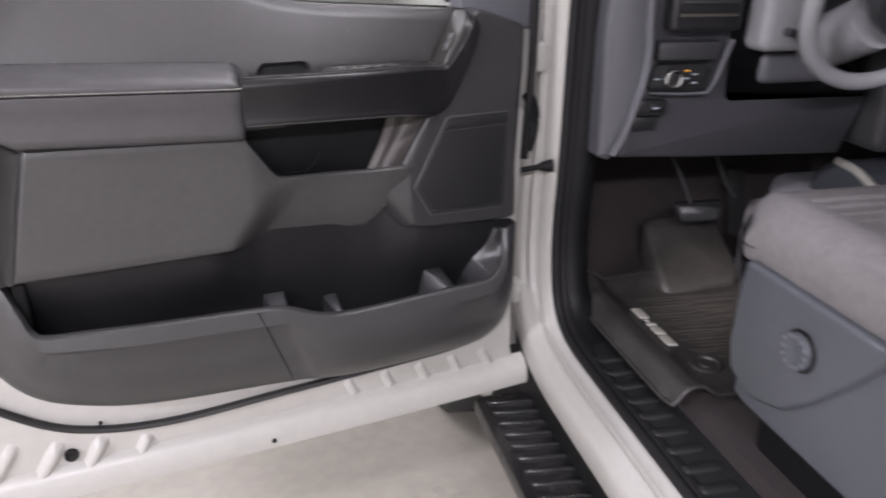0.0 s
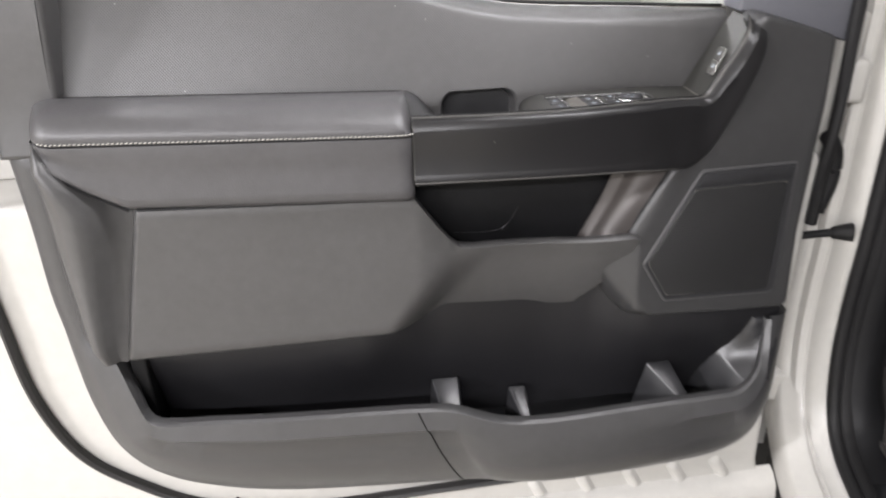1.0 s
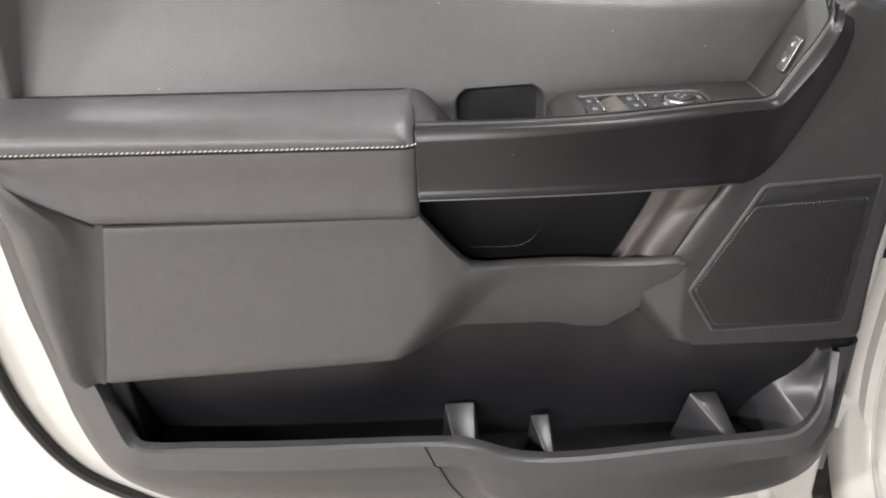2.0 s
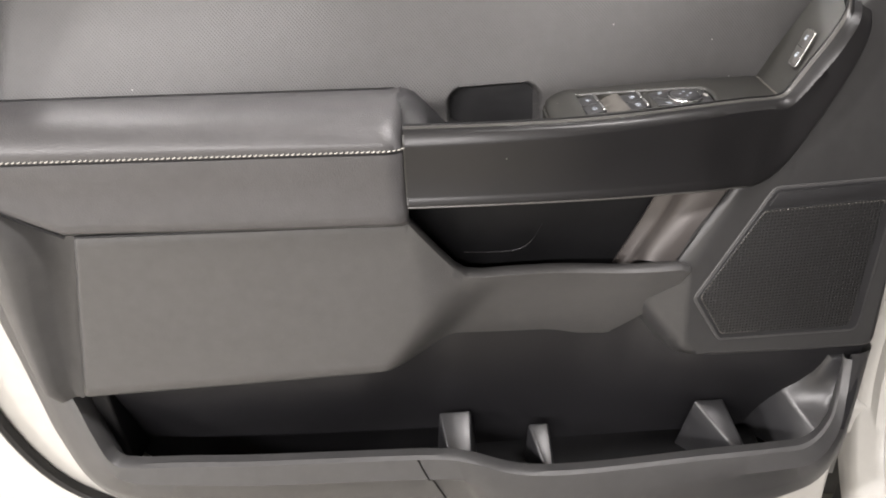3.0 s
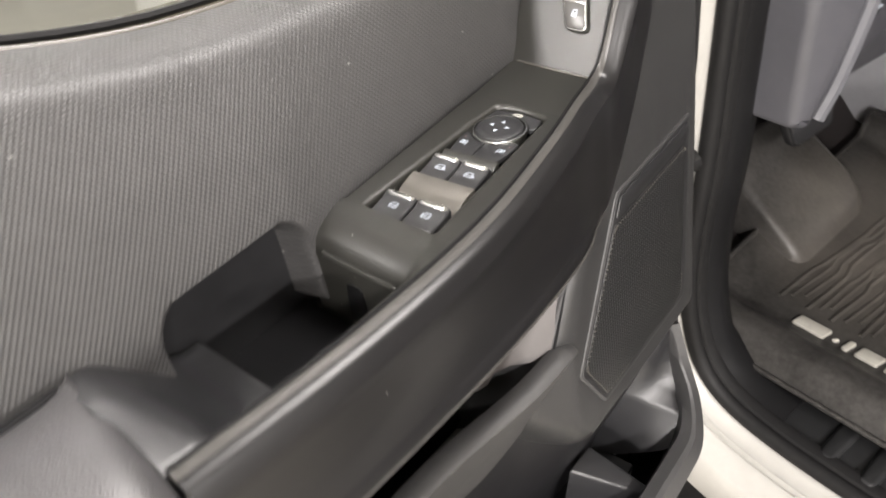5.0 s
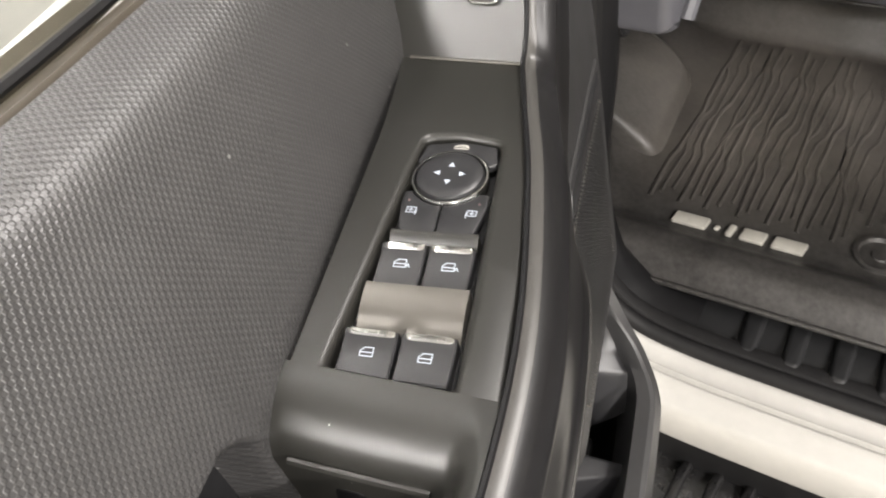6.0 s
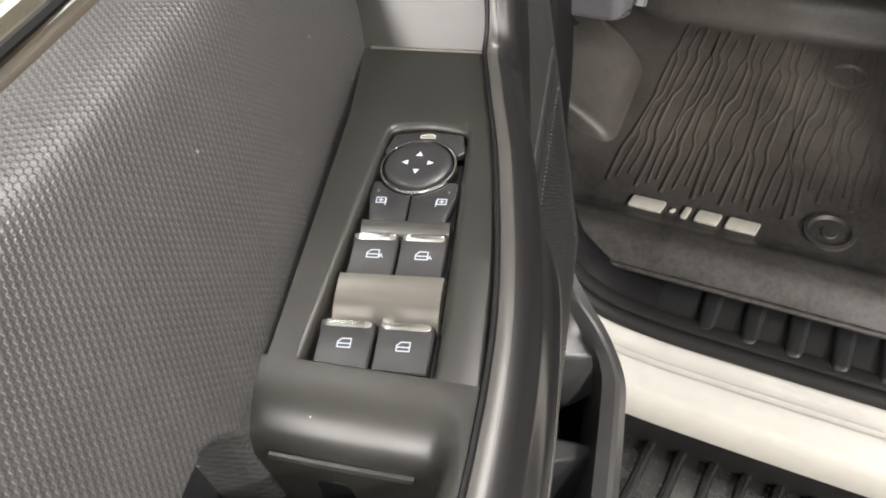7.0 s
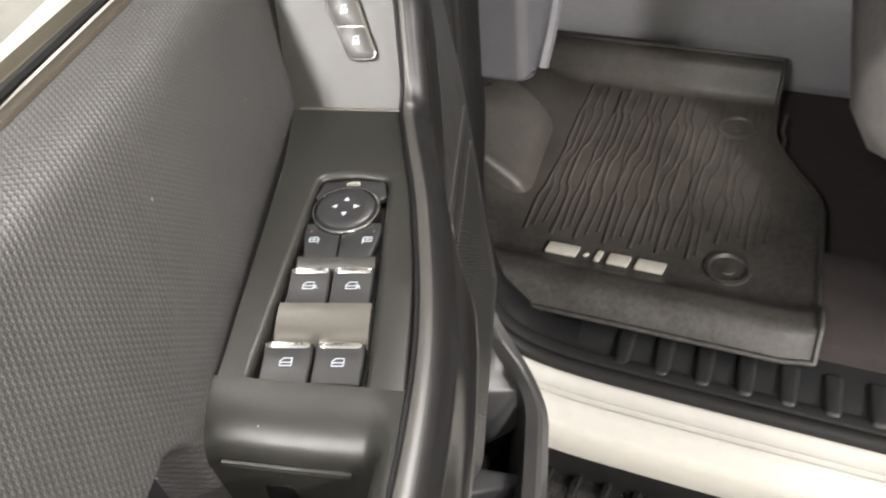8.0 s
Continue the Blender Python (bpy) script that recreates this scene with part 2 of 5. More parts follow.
def spline(points, n):
    """Catmull-Rom through the points, n steps to each stretch."""
    p = [np.array(q, float) for q in points]
    p = [2 * p[0] - p[1]] + p + [2 * p[-1] - p[-2]]
    out = []
    for a, b, c, d in zip(p, p[1:], p[2:], p[3:]):
        for k in range(n):
            t = k / n
            out.append(0.5 * (2 * b + (c - a) * t + (2 * a - 5 * b + 4 * c - d) * t * t + (3 * b - a - 3 * c + d) * t ** 3))
    return out + [p[-2]]


def legs(points, n):
    """Straight stretches between the points, n steps to each."""
    p = [np.array(q, float) for q in points]
    return [a + (b - a) * k / n for a, b in zip(p, p[1:]) for k in range(n)] + [p[-1]]


def rounded(points, r, n=5):
    """Rounds a polygon's corners; r: one radius or one for each corner."""
    out = []
    k = len(points)
    for i, p in enumerate(points):
        a, b, c = (np.array(points[j % k], float) for j in (i - 1, i, i + 1))
        ri = r[i] if isinstance(r, (list, tuple)) else r
        u, v = (a - b), (c - b)
        lu, lv = np.linalg.norm(u), np.linalg.norm(v)
        u, v = u / lu, v / lv
        half = math.acos(max(-1, min(1, float(u @ v)))) / 2
        d = min(ri / max(math.tan(half), 1e-3), 0.48 * lu, 0.48 * lv)
        if ri <= 0:
            out.append(b)
            continue
        s, e = b + u * d, b + v * d
        for j in range(n + 1):
            t = j / n
            out.append((1 - t) ** 2 * s + 2 * t * (1 - t) * b + t * t * e)
    return out


def inset(points, d):
    """A polygon drawn in by d."""
    out = []
    p = [np.array(q, float) for q in points]
    area = sum(a[0] * b[1] - a[1] * b[0] for a, b in zip(p, p[1:] + p[:1]))
    side = 1 if area > 0 else -1
    for i in range(len(p)):
        a, b, c = p[i - 1], p[i], p[(i + 1) % len(p)]
        u, v = b - a, c - b
        u, v = u / max(np.linalg.norm(u), 1e-9), v / max(np.linalg.norm(v), 1e-9)
        n1, n2 = np.array((-u[1], u[0])) * side, np.array((-v[1], v[0])) * side
        m = n1 + n2
        m = m / max(float(m @ m), 0.6) * 2
        out.append(b + m * d)
    return out


def slab(outline, height, depth, edge=0.004, seg=3, axes="xz", finer=0):
    """A plate with rounded front edges. outline: points of the plane named by axes; height: the front's place on the third axis, a number
    or a function of the outline's two; the body lies depth behind it (a negative depth lies on the other side)."""
    h = height if callable(height) else (lambda a, b: height)
    sign = 1 if depth > 0 else -1
    bm = bmesh.new()

    def to3(q, off):
        w = h(q[0], q[1]) + off * sign
        return {"xz": (q[0], w, q[1]), "xy": (q[0], q[1], w), "yz": (w, q[0], q[1])}[axes]

    rings = [[to3(q, abs(depth)) for q in outline]]
    for k in range(seg + 1):
        a = k / seg * math.pi / 2
        rings.append([to3(q, edge * (1 - math.sin(a))) for q in inset(outline, edge * (1 - math.cos(a)))])
    loft(rings, close=True, caps=False, bm=bm)
    bm.verts.ensure_lookup_table()
    n = len(outline)
    last = bm.verts[len(bm.verts) - n:]
    front = bm.faces.new(last)
    bm.faces.new(bm.verts[:n])
    if finer:
        faces = bmesh.ops.triangulate(bm, faces=[front])["faces"]
        for _ in range(finer):
            edges = list({e for f in faces for e in f.edges if e.calc_length() > 0.012 and all(g in faces for g in e.link_faces)})
            made = bmesh.ops.subdivide_edges(bm, edges=edges, cuts=1)
            seen = {f for v in made["geom"] if isinstance(v, bmesh.types.BMVert) for f in v.link_faces} | {f for f in faces if f.is_valid}
            for v in [g for g in made["geom"] if isinstance(g, bmesh.types.BMVert)]:
                k = {"xz": 1, "xy": 2, "yz": 0}[axes]
                a, b = [v.co[m] for m in range(3) if m != k]
                v.co[k] = h(a, b)
            faces = bmesh.ops.triangulate(bm, faces=list(seen))["faces"]
    return bm


def tube(path, radius, n=8, flat=1.0, caps=True, up=(0, 0, 1)):
    """A round bar along a path; flat squeezes it across up."""
    p = [Vector(q) for q in path]
    rings = []
    for i, q in enumerate(p):
        d = (p[min(i + 1, len(p) - 1)] - p[max(i - 1, 0)]).normalized()
        side = d.cross(Vector(up))
        if side.length < 1e-4:
            side = d.cross(Vector((1, 0, 0)))
        side.normalize()
        top = side.cross(d)
        r = radius(i / (len(p) - 1)) if callable(radius) else radius
        rings.append([q + side * math.cos(2 * math.pi * k / n) * r + top * math.sin(2 * math.pi * k / n) * r * flat for k in range(n)])
    return loft(rings, close=True, caps=caps)


def block(lo, hi, edge=0.004, seg=2):
    bm = bmesh.new()
    bmesh.ops.create_cube(bm, size=1)
    for v in bm.verts:
        v.co = [lo[k] + (v.co[k] + 0.5) * (hi[k] - lo[k]) for k in range(3)]
    if edge:
        bmesh.ops.bevel(bm, geom=list(bm.edges), offset=edge, segments=seg, affect="EDGES", profile=0.5)
    return bm


def disc(centre, radius, height, edge=0.001, n=32, dish=0.0):
    """A round knob standing on centre, along z."""
    prof = [(radius, 0), (radius, height - edge), (radius - edge * 0.3, height - edge * 0.3), (radius - edge, height), (radius * 0.6, height - dish * 0.5), (radius * 0.2, height - dish)]
    rings = [[(r * math.cos(2 * math.pi * k / n), r * math.sin(2 * math.pi * k / n), z) for k in range(n)] for r, z in prof]
    bm = loft(rings, close=True, caps=True)
    bm.transform(Matrix.Translation(centre))
    return bm


def lerp(x, table):
    return float(np.interp(x, [a for a, _ in table], [b for _, b in table]))


def ease(t):
    t = max(0.0, min(1.0, t))
    return t * t * (3 - 2 * t)


# ---- the hall ----
def room():
    lo, hi = (-5.0, -5.5), (6.5, 6.0)
    tagged(part("floor", block((lo[0], lo[1], -0.1), (hi[0], hi[1], 0), 0), floor_epoxy), "smooth cream epoxy workshop floor with a soft sheen", "floor", kind="structure")
    tagged(part("ceiling", block((lo[0], lo[1], CEILING), (hi[0], hi[1], CEILING + 0.1), 0), ceiling_paint), "plain white painted ceiling", "ceiling", kind="structure")
    t = 0.12
    for name, a, b in (("wall_north", (lo[0] - t, hi[1]), (hi[0] + t, hi[1] + t)), ("wall_south", (lo[0] - t, lo[1] - t), (hi[0] + t, lo[1])),
                       ("wall_west", (lo[0] - t, lo[1]), (lo[0], hi[1])), ("wall_east", (hi[0], lo[1]), (hi[0] + t, hi[1]))):
        tagged(part(name, block((*a, -0.1), (*b, CEILING + 0.1), 0), wall_paint), "plain off-white painted wall", "wall", kind="structure")


def ceiling_light():
    ob = thing("ceiling_light", (0, 0, CEILING), "white ceiling light with a frosted diffuser", "ceiling light", "ceiling lights")
    part("frame", block((-0.64, -0.19, CEILING - 0.07), (0.64, 0.19, CEILING), 0.008), ceiling_paint, ob)
    part("diffuser", block((-0.60, -0.15, CEILING - 0.085), (0.60, 0.15, CEILING - 0.071), 0.004), lamp_glow, ob, "glowing frosted diffuser")
    return ob


room()
first = ceiling_light()
for n, (x, y, watts) in enumerate(LAMP_SPOTS):
    if n:
        copy_thing(first, Matrix.Translation((x, y, CEILING)))
    lamp = bpy.data.lights.new("ceiling_lamp", "AREA")
    lamp.shape, lamp.size, lamp.size_y, lamp.energy, lamp.color = "RECTANGLE", 1.2, 0.3, watts, (1.0, 0.955, 0.93)
    spot = new("ceiling_lamp", lamp)
    spot.location = (x, y, CEILING - 0.1)
first.location = (*LAMP_SPOTS[0][:2], CEILING)


# ---- the open door ----
def door_shell(door):
    """The painted steel door, its rubber seal, its embossed ridges and plugs."""
    outline = rounded([(-0.68, 1.15), (-0.68, 0.49), (0.645, 0.476), (0.612, 0.530), (0.600, 0.570), (0.596, 0.70), (0.606, 1.15)], [0.02, 0.13, 0.006, 0.03, 0.03, 0.06, 0.02], 8)
    part("shell", slab(outline, 0.080, 0.12, 0.01), white_paint, door, "white painted steel door shell")
    top = rounded([(-0.68, 1.15), (0.622, 1.15), (0.622, 1.345), (0.10, 1.345), (-0.10, 1.40), (-0.68, 1.43)], 0.02, 4)
    part("shell", slab(top, 0.19, 0.04, 0.006), white_paint, door, "white painted steel upper door skin")
    # bottom hem, a little nearer than the inner skin
    hem = [(x, y, z) for x, y, z in ((-0.52, 0.060, 0.487), (-0.2, 0.056, 0.484), (0.2, 0.050, 0.486), (0.630, 0.052, 0.487))]
    rows = []
    for x, y, z in spline(hem, 8):
        rows.append([(x, y + 0.03, z - 0.004), (x, y, z), (x, y - 0.002, z + 0.012), (x, y + 0.004, z + 0.045), (x, y + 0.018, z + 0.060), (x, y + 0.034, z + 0.066)])
    part("hem", thick(loft(rows), 0.004), white_paint, door)
    # slanted embossed ridges between seal and hem
    for (xa, za), (xb, zb), wide, rise in (((-0.510, 0.635), (-0.560, 0.560), 0.030, 0.009), ((-0.446, 0.615), (-0.500, 0.530), 0.030, 0.010), ((-0.372, 0.598), (-0.426, 0.513), 0.034, 0.013), ((-0.298, 0.588), (-0.338, 0.520), 0.034, 0.013),
                                           ((-0.218, 0.572), (-0.244, 0.520), 0.030, 0.012), ((0.188, 0.592), (0.208, 0.550), 0.026, 0.006), ((0.272, 0.592), (0.293, 0.548), 0.026, 0.007), ((0.356, 0.592), (0.379, 0.545), 0.026, 0.007), ((0.436, 0.592), (0.462, 0.545), 0.026, 0.007), ((0.513, 0.592), (0.542, 0.544), 0.026, 0.007)):
        p, q = np.array((xa, za)), np.array((xb, zb))
        across = np.array((q[1] - p[1], p[0] - q[0])) / np.linalg.norm(q - p)
        across = across if across[0] > 0 else -across
        rows = []
        for f in np.linspace(0, 1, 12):
            h = rise * ease(f / 0.22) * ease((1.06 - f) / 0.15)
            c = p + (q - p) * f
            rows.append([(c[0] + across[0] * wide * k, 0.0805 - h * m, c[1] + across[1] * wide * k) for k, m in ((-0.5, 0), (-0.42, 0.12), (-0.26, 0.72), (-0.14, 0.97), (0.0, 1.0), (0.14, 0.97), (0.26, 0.72), (0.42, 0.12), (0.5, 0))])
        part("embossed_ridge", loft(rows), white_paint, door, sharp=85)
    for x, z, r in ((-0.358, 0.567, 0.013), (0.018, 0.503, 0.005), (0.500, 0.541, 0.005), (-0.30, 0.622, 0.003)):
        bm = disc((0, 0, 0), r, 0.008, 0.002, 20, 0.003)
        part("plug", bm, rubber, door, "black rubber plug", Matrix.Translation((x, 0.0795 if z > 0.52 else 0.056, z)) @ Matrix.Rotation(radians(90), 4, "X"))
    # weather seal
    path = spline([(-0.578, 1.32), (-0.572, 1.10), (-0.565, 0.984), (-0.553, 0.86), (-0.515, 0.755), (-0.450, 0.688), (-0.345, 0.624), (-0.185, 0.595), (0.044, 0.601),
                   (0.295, 0.610), (0.445, 0.619), (0.515, 0.642), (0.558, 0.705), (0.570, 0.78)], 8)
    part("weather_seal", tube([(x, 0.072, z) for x, z in path], 0.0068, 8, 1.4, up=(0, 1, 0)), seal_rubber, door, "black rubber weather seal")
    # black strip added for the dark gap between door and pillar
    part("hinge_gap_strip", tube([(0.602, 0.072, 1.04), (0.604, 0.072, 1.10), (0.608, 0.073, 1.17), (0.613, 0.078, 1.24), (0.620, 0.090, 1.37)], 0.0090, 8), rubber, door, "black strip standing in for the shaded gap along the hinge edge")
    # hinge edge
    part("front_edge", slab(rounded([(0.600, 1.10), (0.640, 1.12), (0.652, 1.34), (0.618, 1.36)], 0.01, 3), 0.10, 0.11, 0.01), white_paint, door)


def lower_trim(door):
    """The hard lower carrier: a band round the left side, the bin's front wall and its right end."""
    pairs = [((-0.4905, 1.2345), (-0.452, 1.2345, 0.052)), ((-0.4900, 1.2290), (-0.4518, 1.2290, 0.031)), ((-0.486, 1.138), (-0.446, 1.14, 0.028)), ((-0.485, 1.04), (-0.444, 1.05, 0.026)), ((-0.480, 0.985), (-0.436, 0.982, 0.02)),
             ((-0.477, 0.93), (-0.408, 0.957, 0.0)), ((-0.470, 0.86), (-0.388, 0.912, -0.02)), ((-0.450, 0.785), (-0.373, 0.877, -0.03)),
             ((-0.405, 0.722), (-0.348, 0.868, -0.032)), ((-0.334, 0.682), (-0.29, 0.865, -0.033)), ((-0.2, 0.650), (-0.2, 0.859, -0.034)),
             ((0.070, 0.630), (-0.011, 0.850, -0.034)), ((0.128, 0.622), (0.045, 0.843, -0.036)), ((0.19, 0.618), (0.110, 0.819, -0.040)),
             ((0.25, 0.617), (0.19, 0.813, -0.041)), ((0.38, 0.619), (0.34, 0.818, -0.038)), ((0.488, 0.628), (0.43, 0.820, -0.036)),
             ((0.545, 0.664), (0.475, 0.823, -0.032)), ((0.572, 0.735), (0.508, 0.842, -0.012)), ((0.577, 0.83), (0.523, 0.872, 0.012)), ((0.578, 0.905), (0.530, 0.908, 0.03))]
    outer = spline([(a, 0.062, b) for (a, b), _ in pairs], 5)
    inner = spline([c and (c[0], c[2], c[1]) for _, c in pairs], 5)
    rows = []
    total = len(outer) - 1
    for i, (o, q) in enumerate(zip(outer, inner)):
        s = i / total * (len(pairs) - 1)
        deep = ease((s - 4.6) / 1.6)
        lip = ease((s - 6.8) / 1.6)
        belly = ease((s - 11) / 1.5) * ease((16.5 - s) / 2.5)
        row = [o + np.array((0, 0.030, 0)), o]
        for f, bulge in ((0.05, -0.010), (0.16, -0.010), (0.38, -0.004), (0.62, 0.001), (0.80, 0.003)):
            p = o + (q - o) * f
            p[1] = o[1] + (q[1] - o[1]) * math.sin(min(1, f * 1.25) * math.pi / 2) + bulge - 0.020 * belly * math.sin(f * math.pi)
            row.append(p)
        row.append(o + (q - o) * 0.86 + np.array((0, -0.012 * lip - 0.004 * belly, 0)))
        row[-1][1] = min(row[-1][1], q[1] - 0.008 * lip)
        row.append(q + np.array((0, -0.002 * deep, -0.002 * deep)))
        row.append(q + np.array((0, 0.003, 0.001 * deep)))
        row.append(q + np.array((0.004, 0.016, -0.001)))
        row.append(q + np.array((0.006, 0.022 + 0.02 * (1 - deep), -0.02 * deep)))
        row.append(q + np.array((0.008 * deep, 0.034 + 0.026 * (1 - deep), -0.065 * deep)))
        rows.append([tuple(p) for p in row])
    cut = int(total * 11 / (len(pairs) - 1))
    part("bin_front", loft(rows[:cut + 1]), trim_plastic, door, "hard black plastic map pocket wall")
    part("bin_front", loft(rows[cut:]), trim_plastic, door, "hard black plastic bottle pocket wall")
    seam = [np.array(p) + np.array((0.0, -0.0004, 0)) for p in rows[cut][1:9]]
    part("seam", tube([tuple(p) for p in seam], 0.0011, 6), black_shade_plastic, door, "thin dark parting line")
    # inside of the bin and the grab recess; their shade is in the colour
    part("recess_back", slab(rounded([(-0.03, 1.00), (0.38, 1.00), (0.43, 1.184), (0.06, 1.184), (-0.03, 1.184)], 0.02, 3), 0.078, 0.010, 0.003), black_shade_plastic, door, "back wall of the grab recess with its shade coloured in")
    seam = spline([(0.060, 0.0772, 1.069), (0.099, 0.0772, 1.0666), (0.123, 0.0772, 1.068), (0.136, 0.0772, 1.075), (0.145, 0.0772, 1.087), (0.152, 0.0772, 1.102)], 5)
    part("seam", tube(seam, 0.00025, 6), switch_black, door, "thin moulding line in the grab recess")
    rows = []
    for x in np.linspace(-0.43, 0.556, 60):
        zt = lerp(x, [(-0.43, 0.975), (0.0, 0.972), (0.12, 1.00), (0.30, 1.005), (0.34, 0.970), (0.38, 0.946), (0.46, 0.934), (0.56, 0.918)])
        yt = lerp(x, [(-0.43, 0.026), (-0.07, 0.026), (0.02, 0.055), (0.20, 0.064), (0.27, 0.058), (0.33, 0.026), (0.46, 0.030), (0.56, 0.045)])
        zl = lerp(x, [(-0.43, 0.93), (-0.41, 0.86), (-0.38, 0.79), (-0.34, 0.745), (-0.28, 0.72), (0.42, 0.72), (0.48, 0.75), (0.53, 0.80), (0.56, 0.86), (0.585, 0.90)])
        rows.append([(x, yt, zt)] + [(x, yt + (0.076 - yt) * ease(f * 1.15), zt - 0.005 - (zt - zl) * f) for f in np.linspace(0.04, 1, 14)])
    part("bin_back", thick(loft(rows), -0.006), bin_wall_shade, door, "moulded back wall of the door bin, coloured dark for its shade", sharp=70)
    part("bin_floor", block((-0.31, 0.020, 0.745), (0.45, 0.076, 0.76), 0.004), black_shade_plastic, door)
    part("bin_end", slab(rounded([(0.02, 0.81), (0.074, 0.80), (0.074, 0.965), (0.012, 0.955), (0.012, 0.90)], 0.01, 3), -0.372, -0.02, 0.004, axes="yz"), black_shade_plastic, door)


def divider(door, back, front, foot):
    """A wedge across the bin. back and front: the ends of its top at the back wall and at the pocket wall; foot: how far it spreads below."""
    bm = bmesh.new()
    (x0, x1, yb, zb), (x2, x3, yf, zf) = back, front
    top = [bm.verts.new(p) for p in ((x0, yb, zb), (x1, yb, zb), (x3, yf, zf), (x2, yf, zf))]
    low = [bm.verts.new(p) for p in ((x0 - foot, yb, 0.74), (x1 + foot, yb, 0.74), (x3 + foot, yf, 0.74), (x2 - foot, yf, 0.74))]
    bm.faces.new(top)
    bm.faces.new(low)
    for k in range(4):
        bm.faces.new((top[k], top[(k + 1) % 4], low[(k + 1) % 4], low[k]))
    bmesh.ops.bevel(bm, geom=list(bm.edges), offset=0.0032, segments=3, affect="EDGES", profile=0.5)
    part("divider", bm, divider_plastic, door, "dark grey moulded bin divider", sharp=50)


def bin_insides(door):
    divider(door, (0.018, 0.060, 0.050, 0.842), (0.030, 0.056, -0.014, 0.802), 0.008)
    divider(door, (0.133, 0.160, 0.036, 0.824), (0.148, 0.160, -0.016, 0.795), 0.006)
    divider(door, (0.354, 0.392, 0.046, 0.836), (0.398, 0.408, -0.020, 0.796), 0.024)
    # scooped cup rest at the bin's hinge end
    upper = spline([(0.500, 0.074, 0.900), (0.512, 0.034, 0.907), (0.530, 0.030, 0.885), (0.532, 0.020, 0.865), (0.510, -0.010, 0.822)], 4)
    ridge = spline([(0.462, 0.074, 0.842), (0.472, 0.056, 0.836), (0.484, 0.030, 0.826), (0.494, 0.006, 0.818), (0.503, -0.016, 0.812)], 4)
    lower = spline([(0.440, 0.074, 0.76), (0.448, 0.05, 0.76), (0.458, 0.03, 0.765), (0.468, 0.006, 0.775), (0.480, -0.014, 0.785)], 4)
    rows = []
    for a, b, c in zip(upper, ridge, lower):
        n = (a - b)
        rows.append([tuple(a + np.array((0.02, 0.004, -0.004))), tuple(a), tuple(a * 0.66 + b * 0.34 + np.array((0.004, 0.002, -0.008))), tuple(a * 0.33 + b * 0.67 + np.array((0.004, 0.002, -0.008))), tuple(b + n * 0.05), tuple(b), tuple(b + (c - b) * 0.06), tuple(b * 0.5 + c * 0.5), tuple(c)])
    part("cup_rest", thick(loft(rows), -0.003), divider_plastic, door, "grey moulded cup rest", sharp=60)


